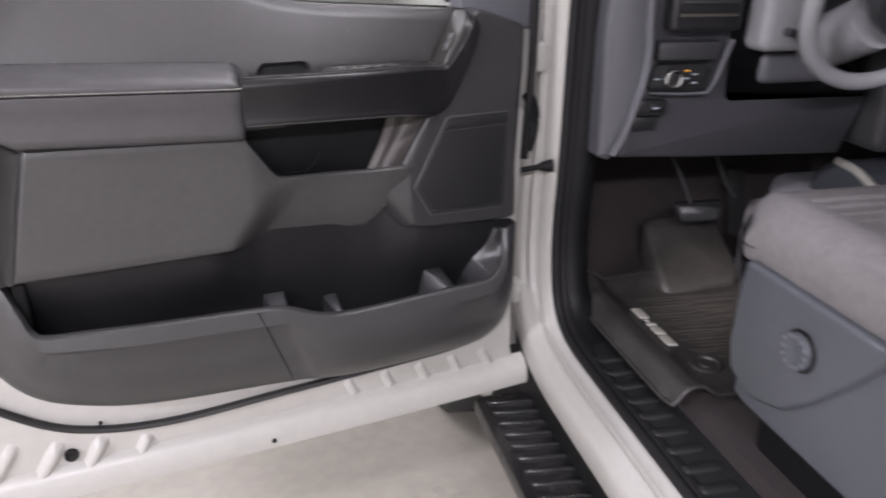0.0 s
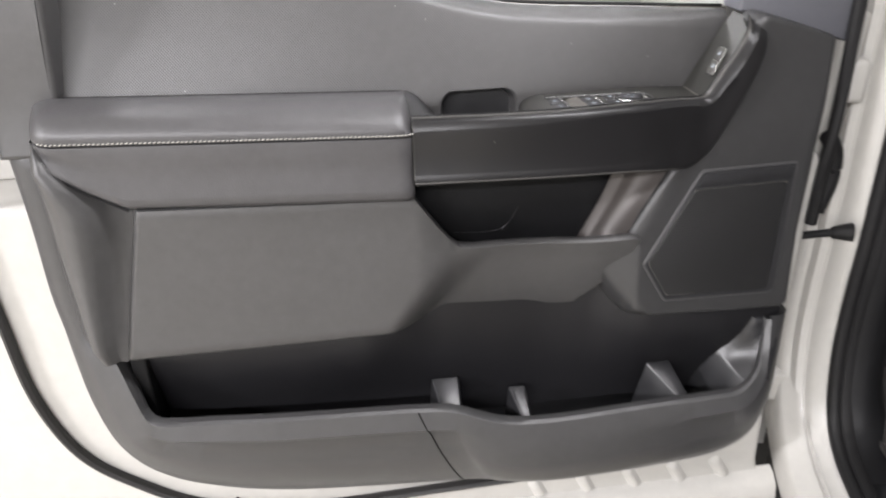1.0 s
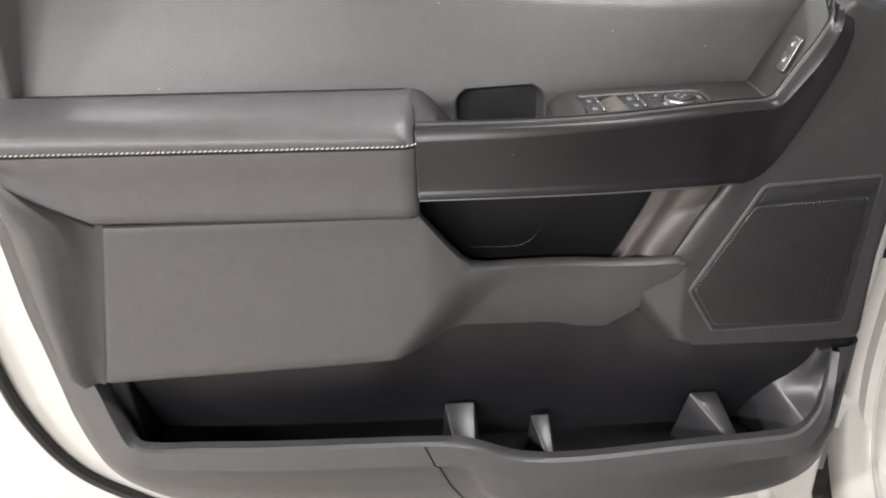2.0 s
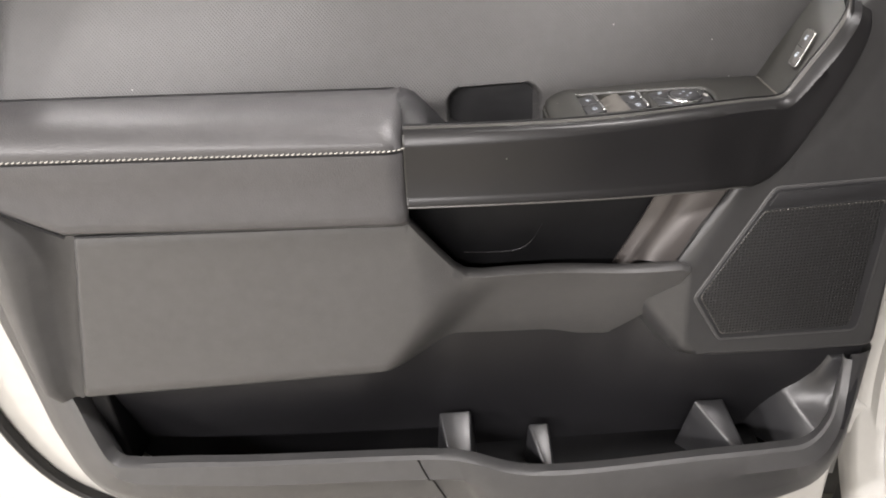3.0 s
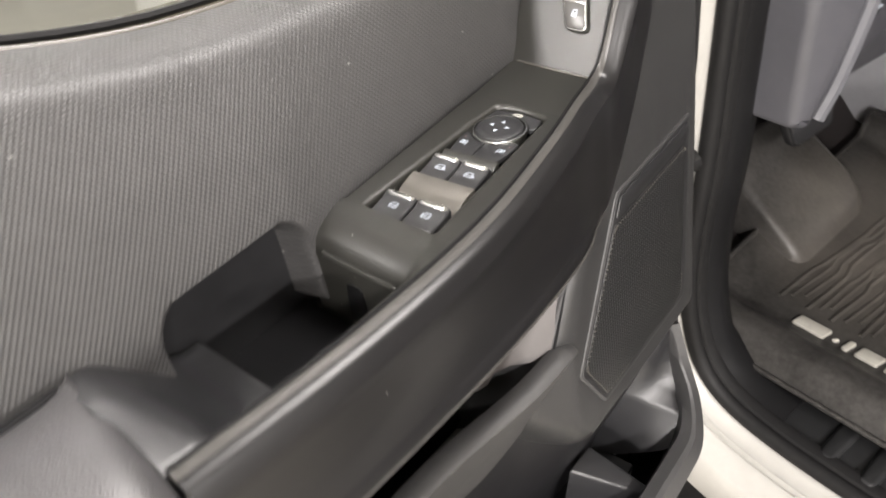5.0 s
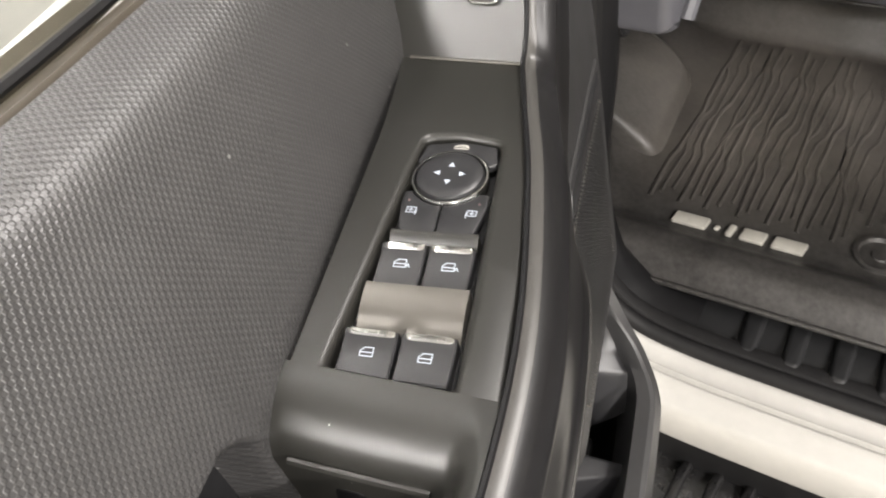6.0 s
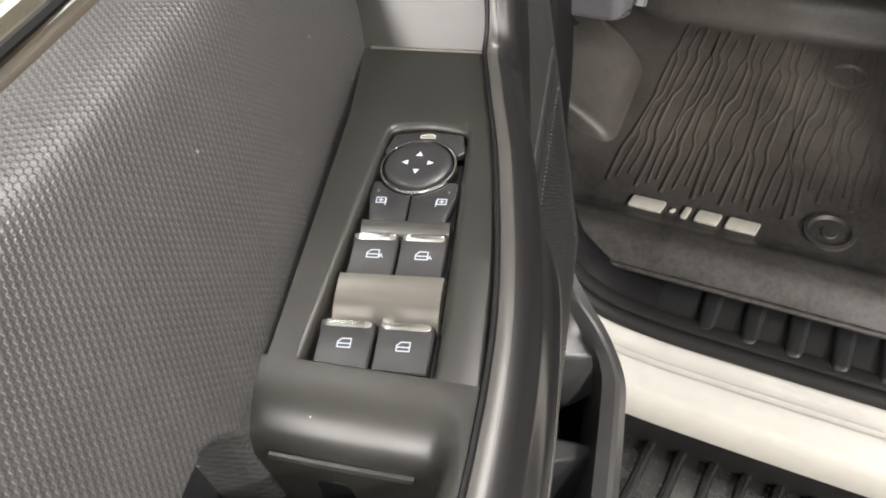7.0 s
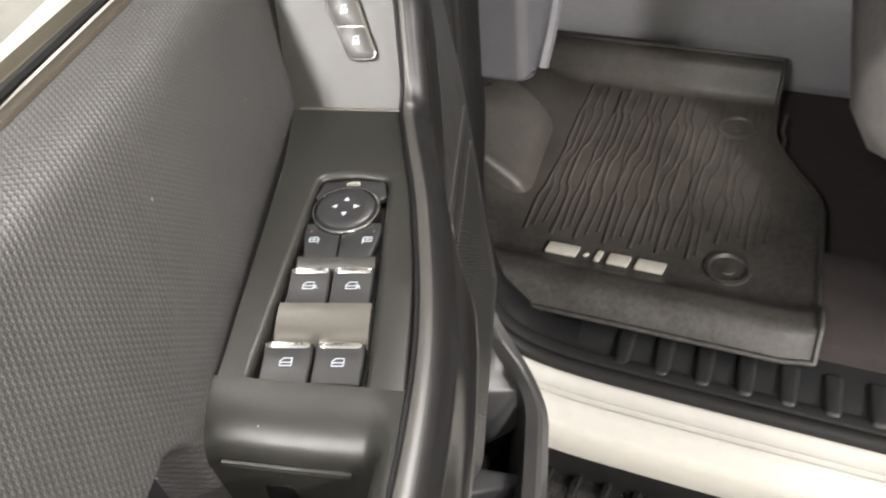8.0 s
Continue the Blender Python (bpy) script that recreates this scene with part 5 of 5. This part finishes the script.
def running_board(truck):
    top = 0.432
    rows = []
    for y in np.linspace(-1.5, 0.085, 24):
        rows.append([(0.0, y, top - 0.02), (-0.01, y, top), (-0.16, y, top), (-0.172, y, top - 0.008), (-0.176, y, top - 0.03), (-0.165, y, top - 0.06), (0.0, y, top - 0.06)])
    board = cab_part("running_board", loft(rows, close=True, caps=True), board_black, truck, "glossy black plastic running board with raised treads", 40)
    first = None
    for n in range(24):
        y = 0.045 - 0.044 * n
        lift = [(-0.152, 0.004), (-0.128, -0.001), (-0.098, -0.005), (-0.064, -0.007), (-0.020, -0.014)]
        shape = rounded([(px, y + py - 0.008) for px, py in lift] + [(px, y + py + 0.008) for px, py in lift[::-1]], 0.006, 3)
        if first is None:
            base_y = y
            first = part("tread", slab(shape, top + 0.011, -0.014, 0.006, 4, axes="xy"), board_black, board, "", CAB)
        else:
            tread = new("tread", first.data)
            tread.parent = board
            tread.location = (CAB.to_3x3() @ Vector((0, y - base_y, 0)))
    cab_part("rocker", block((-0.045, -1.5, 0.40), (0.03, 0.16, 0.545), 0.02, 3), rubber, truck, "dark underside of the sill")


def wheel(truck):
    c = Matrix.Translation((0.0, 0.77, 0.40)) @ Matrix.Rotation(radians(90), 4, "Y")
    n = 48
    def ring(prof):
        return loft([[(r * math.cos(2 * math.pi * k / n), r * math.sin(2 * math.pi * k / n), z) for k in range(n)] for r, z in prof], close=True)
    tyre = ring([(0.25, -0.11), (0.33, -0.135), (0.38, -0.13), (0.397, -0.11), (0.40, -0.05), (0.40, 0.05), (0.397, 0.11), (0.38, 0.13), (0.33, 0.135), (0.25, 0.11)])
    w = part("wheel", tyre, tyre_rubber, truck, "black front tyre", CAB @ c)
    rim = ring([(0.25, -0.11), (0.235, -0.10), (0.22, -0.04), (0.06, -0.05), (0.05, -0.07), (0.001, -0.07)])
    part("rim", rim, steel, w, "silver wheel rim", CAB @ c)


def fender(truck):
    pts = [(0.17, 0.52), (0.26, 0.52)]
    for k in range(13):
        a = radians(205 - k * 230 / 12)
        pts.append((0.77 + 0.46 * math.cos(a), 0.42 + 0.46 * math.sin(a)))
    pts += [(1.75, 0.50), (1.82, 0.75), (1.80, 1.08), (1.2, 1.20), (0.17, 1.26)]
    cab_part("fender", slab(pts, -0.075, 0.03, 0.008, 2, axes="yz"), white_paint, truck, "white front fender with its wheel arch")
    cab_part("wheel_liner", block((-0.04, 0.20, 0.50), (0.10, 0.33, 1.20), 0.03, 3), tyre_rubber, truck, "dark wheel arch liner")
    cab_part("bonnet", block((-0.06, 0.55, 1.20), (1.80, 1.85, 1.27), 0.03, 3), white_paint, truck, "white bonnet")
    cab_part("front_end", block((0.0, 1.70, 0.45), (1.75, 1.86, 1.19), 0.04, 3), tyre_rubber, truck, "dark front end")
    # hinges, wiring boot and door check
    for z, y in ((1.245, 0.118), (0.688, 0.150)):
        cab_part("hinge", block((-0.078, y - 0.03, z - 0.032), (-0.035, y + 0.03, z + 0.032), 0.010, 3), white_paint, truck, "white painted door hinge")
    boot = spline([(-0.0845, 0.072, 1.172), (-0.070, 0.079, 1.150), (-0.064, 0.081, 1.125), (-0.067, 0.080, 1.090), (-0.080, 0.074, 1.052)], 6)
    cab_part("wiring_boot", tube(boot, 0.0125, 10), rubber, truck, "black rubber wiring boot")
    check = cab_part("door_check", tube([(-0.125, 0.085, 1.000), (-0.06, 0.092, 1.005), (-0.032, 0.093, 1.008)], 0.0065, 8), rubber, truck, "black door check strap")
    cab_part("check_head", tube([(-0.040, 0.092, 1.007), (-0.028, 0.092, 1.008), (-0.010, 0.090, 1.009)], lambda f: 0.009 + 0.006 * f, 10), rubber, check)


def cab_shell(truck):
    cab_part("cab_floor", block((0.10, -1.4, 0.60), (1.75, 0.50, 0.63), 0.004), carpet, truck, "dark brown-black carpet")
    cab_part("carpet_edge", loft([[(0.118, y, 0.628), (0.130, y, 0.652), (0.16, y, 0.662), (0.30, y, 0.660)] for y in np.linspace(-1.4, -0.30, 10)]), carpet, truck)
    rows = []
    for x in np.linspace(0.10, 1.7, 12):
        rows.append([(x, 0.16, 0.64), (x, 0.25, 0.67), (x, 0.33, 0.75), (x, 0.40, 0.90), (x, 0.44, 1.3)])
    cab_part("firewall", thick(loft(rows), 0.004), carpet, truck, "dark carpeted toe board", 60)
    cab_part("tunnel", block((0.76, -1.3, 0.60), (1.02, 0.42, 0.86), 0.06, 4), console_grey, truck, "grey moulded tunnel cover")
    rest = rounded([(0.300, 0.078), (0.530, 0.090), (0.520, 0.27), (0.325, 0.29)], [0.03, 0.05, 0.03, 0.03], 5)
    cab_part("foot_rest", slab(rest, lambda x, y: 0.676 + 0.85 * max(0.0, min(y, 0.22) - 0.085), -0.13, 0.018, 4, axes="xy"), mat_rubber, truck, "sloping rubber-covered foot rest", 70)
    cab_part("far_side", block((1.72, -1.4, 0.55), (1.78, 0.5, 1.30), 0.01), dash_plastic, truck)
    cab_part("cab_back", block((-0.02, -1.46, 0.55), (1.78, -1.40, 1.30), 0.01), dash_plastic, truck)
    cab_part("roof", block((-0.02, -1.46, 1.90), (1.78, 0.05, 1.95), 0.02), white_paint, truck, "white cab roof")
    cab_part("windscreen_pillar", tube([(0.04, 0.02, 1.47), (0.10, -0.26, 1.72), (0.14, -0.50, 1.88)], 0.045, 10), white_paint, truck, "white windscreen pillar")


def dashboard(truck):
    # end cap in lighter grey, facing the door
    cap = rounded([(0.060, 1.045), (0.086, 1.035), (0.118, 1.10), (0.145, 1.20), (0.150, 1.27), (0.140, 1.33), (0.140, 1.55), (0.070, 1.55), (0.055, 1.30)], [0.01, 0.008, 0.03, 0.03, 0.02, 0.02, 0.02, 0.02, 0.03], 4)
    cab_part("dash_end", slab(cap, lambda x, z: 0.015 - 0.25 * (x - 0.06), 0.16, 0.012, 3, axes="xz"), dash_cap, truck, "grey end cap of the dashboard")
    edge = spline([(0.136, 1.53), (0.138, 1.34), (0.143, 1.27), (0.137, 1.20), (0.112, 1.10), (0.090, 1.050)], 6)
    cab_part("dash_edge", tube([(x, 0.013 - 0.25 * (x - 0.06), z) for x, z in edge], 0.0085, 8, 1.0, up=(0, 1, 0)), dash_grey, truck, "pale raised edge of the end cap")
    face = rounded([(0.128, 1.028), (0.34, 1.018), (0.70, 1.008), (0.74, 1.16), (0.37, 1.162), (0.36, 1.30), (0.37, 1.55), (0.152, 1.55), (0.158, 1.27), (0.150, 1.18)], 0.012, 4)
    cab_part("dash_lower", slab(face, lambda x, z: 0.040 - 0.05 * max(0, z - 1.1) + 0.15 * max(0.0, 1.1 - z), 0.20, 0.012, 3), dash_face, truck, "dark lower dashboard")
    panel = rounded([(0.165, 1.182), (0.300, 1.178), (0.312, 1.222), (0.300, 1.236), (0.178, 1.236)], 0.010, 4)
    lights = cab_part("light_panel", slab(panel, 0.020, 0.02, 0.004, 2), switch_black, truck, "black headlamp switch panel")
    cab_part("panel_rim", tube([(0.166, 0.016, 1.178), (0.24, 0.016, 1.174), (0.302, 0.016, 1.174), (0.318, 0.016, 1.20), (0.345, 0.016, 1.285)], lambda f: 0.0028 + 0.0075 * max(0.0, f - 0.35), 8), dash_grey, truck, "pale satin accent round the switch panel")
    spin = Matrix.Translation((0.214, 0.018, 1.207)) @ Matrix.Rotation(radians(90), 4, "X")
    knob = part("light_knob", disc((0, 0, 0), 0.021, 0.016, 0.004, 28, 0.004), chrome, truck, "silver headlamp knob", CAB @ spin)
    part("knob_face", disc((0, 0, 0.0125), 0.011, 0.006, 0.002, 24, 0.001), switch_black, knob, "", CAB @ spin)
    for x, z, m in ((0.250, 1.222, amber), (0.270, 1.214, symbol_white), (0.250, 1.206, symbol_white), (0.270, 1.196, symbol_white), (0.182, 1.206, symbol_white)):
        cab_part("mark", block((x - 0.006, 0.0185, z - 0.0018), (x + 0.006, 0.0205, z + 0.0018), 0), m, lights, "lit amber mark" if m is amber else "pale switch mark")
    cab_part("shelf", block((0.170, 0.000, 1.246), (0.312, 0.05, 1.285), 0.008, 2), dash_plastic, truck)
    brake = cab_part("brake_switch", block((0.150, 0.018, 1.128), (0.212, 0.045, 1.162), 0.004), switch_black, truck, "black parking brake switch")
    cab_part("switch_cap", block((0.166, 0.010, 1.140), (0.200, 0.022, 1.158), 0.003), divider_plastic, brake)
    cab_part("mark", block((0.176, 0.0085, 1.1455), (0.190, 0.0102, 1.1485), 0), symbol_white, brake, "pale switch mark")
    cab_part("switch_foot", block((0.142, 0.022, 1.096), (0.196, 0.045, 1.126), 0.006), switch_black, truck)
    vent = cab_part("air_vent", block((0.185, -0.012, 1.305), (0.345, 0.05, 1.42), 0.012, 3), switch_black, truck, "black dashboard air vent")
    for n in range(3):
        cab_part("slat", block((0.20, -0.018, 1.335 + 0.026 * n), (0.33, -0.008, 1.342 + 0.026 * n), 0.002), silver_satin if n == 0 else dash_plastic, vent)
    # open bay with the steering column
    cab_part("column_bay", block((0.36, 0.10, 1.15), (0.80, 0.22, 1.50), 0.01), dash_plastic, truck)
    cab_part("column", tube([(0.58, 0.16, 1.22), (0.57, -0.02, 1.29), (0.56, -0.14, 1.34)], 0.058, 16), console_grey, truck, "grey steering column shroud")
    cab_part("column_shroud", block((0.385, -0.03, 1.262), (0.53, 0.12, 1.42), 0.022, 4), console_grey, truck, "pale grey steering column shroud")
    cab_part("column_cover", block((0.43, 0.02, 1.185), (0.60, 0.13, 1.255), 0.020, 4), dash_grey, truck, "grey lower steering column cover")
    stalk = [(0.53, -0.02, 1.29), (0.46, -0.05, 1.30), (0.41, -0.07, 1.31)]
    cab_part("stalk", tube(stalk, 0.009, 8), dash_plastic, truck)
    cab_part("dash_right", block((0.74, -0.02, 1.02), (1.70, 0.22, 1.50), 0.03, 3), dash_plastic, truck, "dark passenger dashboard")
    cab_part("dash_top", block((0.06, -0.02, 1.48), (1.70, 0.45, 1.56), 0.04, 4), dash_plastic, truck, "dark dashboard top")


def steering_wheel(truck):
    c = Vector((0.566, -0.19, 1.395))
    tilt = Matrix.Translation(c) @ Matrix.Rotation(radians(-68), 4, "X")
    n, m = 56, 12
    rings = []
    for i in range(n + 1):
        a = 2 * math.pi * i / n
        rings.append([((0.195 + 0.0175 * math.cos(2 * math.pi * k / m)) * math.cos(a), (0.195 + 0.0175 * math.cos(2 * math.pi * k / m)) * math.sin(a), 0.0175 * math.sin(2 * math.pi * k / m)) for k in range(m)])
    w = part("steering_wheel", loft(rings, close=True), console_grey, truck, "grey leather steering wheel", CAB @ tilt, 60)
    part("hub", disc((0, 0, -0.035), 0.078, 0.05, 0.02, 32, -0.006), dash_plastic, w, "dark steering wheel hub", CAB @ tilt)
    for a in (200, 340, 270):
        d = Vector((math.cos(radians(a)), math.sin(radians(a)), 0))
        part("spoke", tube([d * 0.06, d * 0.12 + Vector((0, 0, -0.008)), d * 0.18], 0.020, 10, 0.5), silver_satin if a != 270 else dash_plastic, w, "satin spoke", CAB @ tilt)


def pedals(truck):
    pad = rounded([(0.374, 0.812), (0.486, 0.812), (0.497, 0.862), (0.363, 0.862)], [0.022, 0.022, 0.010, 0.010], 5)
    brake = cab_part("brake_pedal", slab(pad, lambda x, z: 0.165 + 0.35 * (z - 0.812), 0.014, 0.005, 3), rubber, truck, "black rubber brake pedal")
    cab_part("pedal_trim", slab(inset(pad, 0.006), lambda x, z: 0.162 + 0.35 * (z - 0.812), 0.004, 0.001, 1), divider_plastic, brake)
    cab_part("pedal_arm", tube([(0.405, 0.18, 0.86), (0.385, 0.19, 0.91), (0.330, 0.23, 1.04)], 0.0045, 8), tyre_rubber, brake, "dark steel pedal arm")
    throttle = cab_part("throttle_pedal", slab(rounded([(0.56, 0.74), (0.61, 0.74), (0.61, 0.92), (0.56, 0.92)], 0.015, 4), lambda x, z: 0.22 + 0.3 * (z - 0.74), 0.012, 0.004, 2), rubber, truck, "black throttle pedal")
    cab_part("pedal_arm", tube([(0.535, 0.19, 0.865), (0.505, 0.19, 0.90), (0.480, 0.20, 0.96), (0.470, 0.24, 1.06)], 0.0035, 8), tyre_rubber, throttle)


truck = thing("pickup_truck", (0.68, 0.0, 0.43), "white pickup truck cab with a dark interior and open doorway", "truck")
body_frame(truck)
scuff_plate(truck)
running_board(truck)
wheel(truck)
fender(truck)
cab_shell(truck)
dashboard(truck)
steering_wheel(truck)
pedals(truck)


# ---- things in the cab ----
def floor_mat():
    place = CAB @ Vector((0.40, -0.15, 0.66))
    ob = thing("floor_mat", place, "black rubber floor mat with raised edges and wavy grooves", "floor mat")
    z = 0.664

    def low(x, y):
        """Height of the mat: flat, rising to its edges, up the toe board and up the tunnel."""
        edge = max(ease((y - 0.08) / 0.12) * 0.9, ease((x - 0.655) / 0.045) * 2.0)
        roll = 0.026 * ease((0.180 - x) / 0.045) - 0.036 * ease((0.116 - x) / 0.045) + 0.008 * ease((-0.325 - y) / 0.04)
        return z + 0.030 * edge + roll
    rows = []
    for u in np.linspace(0, 1, 80):
        row = []
        for v in np.linspace(0, 1, 44):
            y0 = 0.150 + 0.05 * u
            y1 = -0.368 + 0.085 * ease((u - 0.45) / 0.35)
            x = 0.078 + 0.640 * u
            y = y0 + (y1 - y0) * v
            row.append((x, y, low(x, y)))
        rows.append(row)
    part("mat_sheet", loft(rows), mat_rubber, ob, "", CAB, 60)
    # raised lip all round
    rim = [r[0] for r in rows] + rows[-1] + [r[-1] for r in rows[::-1]] + rows[0][::-1]
    part("mat_lip", tube([(p[0], p[1], p[2] + 0.001) for p in rim], 0.0042, 8), mat_rubber, ob, "raised mat lip", CAB, 60)
    # wavy ridges
    for n in range(27):
        y = 0.066 - 0.0138 * n
        path = []
        x0 = 0.225 + 0.012 * (n % 3) + (0.045 if y < -0.20 else 0.0)
        x1 = 0.650 - 0.010 * ((n * 2) % 3)
        for k in range(46):
            f = k / 45
            x = x0 + (x1 - x0) * f
            step = 0.0075 * (ease((f - 0.20 - 0.05 * (n % 2)) / 0.07) - ease((f - 0.52 + 0.05 * (n % 3)) / 0.07) + ease((f - 0.78) / 0.06)) * (1 if n % 4 else -0.5)
            path.append((x, y + step + 0.0022 * math.sin(8 * f + n * 1.3) - 0.05 * f * 0.3, low(x, y) - 0.0006))
        part("ridge", tube(path, 0.0030 if n % 3 else 0.0038, 6, 0.75), mat_rubber, ob, "", CAB, 60)
    for x, y in ((0.222, -0.245), (0.575, -0.222)):
        n = 28
        prof = [(0.034, -0.002), (0.033, 0.004), (0.028, 0.005), (0.025, 0.0), (0.012, -0.001), (0.010, 0.002), (0.002, 0.002)]
        rings = [[(x + r * math.cos(2 * math.pi * k / n), y + r * math.sin(2 * math.pi * k / n), low(x, y) + h) for k in range(n)] for r, h in prof]
        part("grommet", loft(rings, close=True), mat_rubber, ob, "round black mat grommet", CAB)
    # pale model badge drawn as plain bars
    for a, b in ((0.022, -0.030), (-0.036, -0.046), (-0.053, -0.066), (-0.072, -0.108), (-0.114, -0.160)):
        h = 0.020 if a - b > 0.011 or b < -0.05 else 0.006
        x0, x1 = (0.184, 0.184 + 0.022) if h > 0.01 else (0.190, 0.197)
        shape = rounded([(x0, b + 0.004), (x1, b), (x1, a - 0.004), (x0, a)], 0.003, 3)
        part("badge_bar", slab(shape, z + 0.0042, -0.006, 0.001, 2, axes="xy"), letter_silver, ob, "pale silver badge bar", CAB)
    return ob


def driver_seat():
    place = CAB @ Vector((0.45, -0.75, 0.66))
    ob = thing("driver_seat", place, "grey cloth driver's seat with a blue-grey plastic side shield", "seat")
    # cushion: bolster at the door side, ribbed centre
    rows = []
    for f in np.linspace(0, 1, 16):
        y = -0.425 - 0.62 * f
        nose = 0.055 * (1 - math.sqrt(max(0.0, 1 - max(0.0, 1 - f * 6) ** 2)))
        zt = 1.112 - nose + 0.02 * f
        fwd = 0.085 * (1 - f) ** 2
        rows.append([(px, py + fwd * ease((px - 0.128) / 0.075), pz) for px, py, pz in [(0.145, y, 0.995 - 0.01 * (1 - f)), (0.128, y, 1.02), (0.128, y, zt - 0.045), (0.142, y, zt - 0.019), (0.163, y, zt - 0.008), (0.186, y, zt - 0.008), (0.205, y, zt - 0.014), (0.62, y, zt - 0.014), (0.66, y, zt - 0.01), (0.69, y, zt - 0.03), (0.70, y, 0.97)]])
    cushion = part("cushion", loft(rows, caps=True), seat_cloth, ob, "grey seat cushion with a rounded bolster", CAB, 60)
    for n in range(11):
        y = -0.475 - 0.035 * n
        part("ribbing", tube([(0.198, y, 1.099), (0.40, y, 1.099), (0.60, y, 1.099)], 0.0135, 8, 0.45), seat_cloth, cushion, "", CAB, 60)
    nose = []
    for x in np.linspace(0.13, 0.69, 28):
        fwd = 0.085 * ease((x - 0.128) / 0.075)
        nose.append([(x, y + fwd, z) for y, z in ((-0.425, 1.06), (-0.412, 1.03), (-0.415, 0.97), (-0.44, 0.93), (-0.50, 0.92))])
    part("cushion_front", loft(nose), seat_cloth, ob, "", CAB, 60)
    side = rounded([(-0.447, 0.996), (-0.437, 0.948), (-0.434, 0.84), (-0.446, 0.785), (-0.510, 0.762), (-0.591, 0.790), (-0.647, 0.838), (-0.711, 0.908), (-0.76, 0.968), (-0.80, 0.996)], [0.015, 0.03, 0.06, 0.03, 0.05, 0.05, 0.05, 0.05, 0.04, 0.012], 5)
    part("side_shield", slab(side, lambda y, z: 0.126 + 0.10 * max(0.0, 0.80 - z), 0.03, 0.010, 4, axes="yz"), shield_grey, ob, "blue-grey plastic seat side shield", CAB, 60)
    base = rounded([(-0.46, 0.98), (-0.452, 0.742), (-0.50, 0.736), (-1.12, 0.736), (-1.12, 1.0), (-0.80, 1.0)], [0.02, 0.02, 0.02, 0.02, 0.02, 0.04], 4)
    part("base_cover", slab(base, lambda y, z: 0.140 - 0.05 * max(0.0, 0.82 - z), 0.03, 0.010, 3, axes="yz"), shield_grey, ob, "blue-grey plastic seat base cover", CAB, 60)
    part("base_rail", tube([(0.148, -0.46, 0.737), (0.148, -0.8, 0.735), (0.148, -1.12, 0.735)], 0.006, 8), black_shade_plastic, ob, "dark seat rail", CAB)
    spin = Matrix.Translation((0.127, -0.610, 0.912)) @ Matrix.Rotation(radians(-90), 4, "Y")
    knob = part("lumbar_knob", disc((0, 0, 0), 0.030, 0.016, 0.004, 30, 0.004), shield_grey, ob, "round grey adjuster knob", CAB @ spin)
    part("knob_rim", tube([(0.031 * math.cos(k * math.pi / 16), 0.031 * math.sin(k * math.pi / 16), 0.003) for k in range(33)], 0.0035, 8), black_shade_plastic, knob, "dark groove round the knob", CAB @ spin)
    for k in range(12):
        a = k * math.pi / 6
        part("knob_rib", block((0.021, -0.003, 0.009), (0.029, 0.003, 0.0185), 0.0018), dash_grey, knob, "", CAB @ spin @ Matrix.Rotation(a, 4, "Z"))
    back = []
    for f in np.linspace(0, 1, 10):
        z = 1.05 + 0.62 * f
        y = -0.98 - 0.22 * f
        back.append([(0.14, y, z), (0.13, y + 0.05, z), (0.17, y + 0.10, z), (0.24, y + 0.07, z), (0.60, y + 0.07, z), (0.66, y + 0.10, z), (0.70, y + 0.05, z), (0.69, y - 0.10, z), (0.15, y - 0.10, z)])
    part("backrest", loft(back, close=True, caps=True), seat_cloth, ob, "grey cloth backrest", CAB, 60)
    part("seat_base", block((0.16, -1.05, 0.632), (0.68, -0.50, 0.96), 0.02), black_shade_plastic, ob, "", CAB)
    return ob


def console():
    place = CAB @ Vector((0.88, -0.5, 0.86))
    ob = thing("centre_console", place, "grey centre console with a pale trim edge", "console")
    side = rounded([(0.30, 0.66), (0.275, 0.83), (0.225, 0.925), (0.165, 0.958), (0.08, 0.942), (0.0, 0.910), (-0.30, 0.90), (-0.40, 0.98), (-1.20, 1.00), (-1.20, 0.66)], [0.01, 0.08, 0.06, 0.05, 0.05, 0.05, 0.05, 0.05, 0.03, 0.01], 6)
    part("body", slab(side, 0.80, 0.24, 0.022, 4, axes="yz"), shield_grey, ob, "", CAB)
    edge = spline([(0.17, 0.952), (0.10, 0.945), (0.03, 0.921), (-0.05, 0.905), (-0.28, 0.898)], 6)
    part("trim_edge", tube([(0.806, y, z) for y, z in edge], 0.011, 8), letter_silver, ob, "pale trim edge", CAB)
    return ob


floor_mat()
driver_seat()
console()
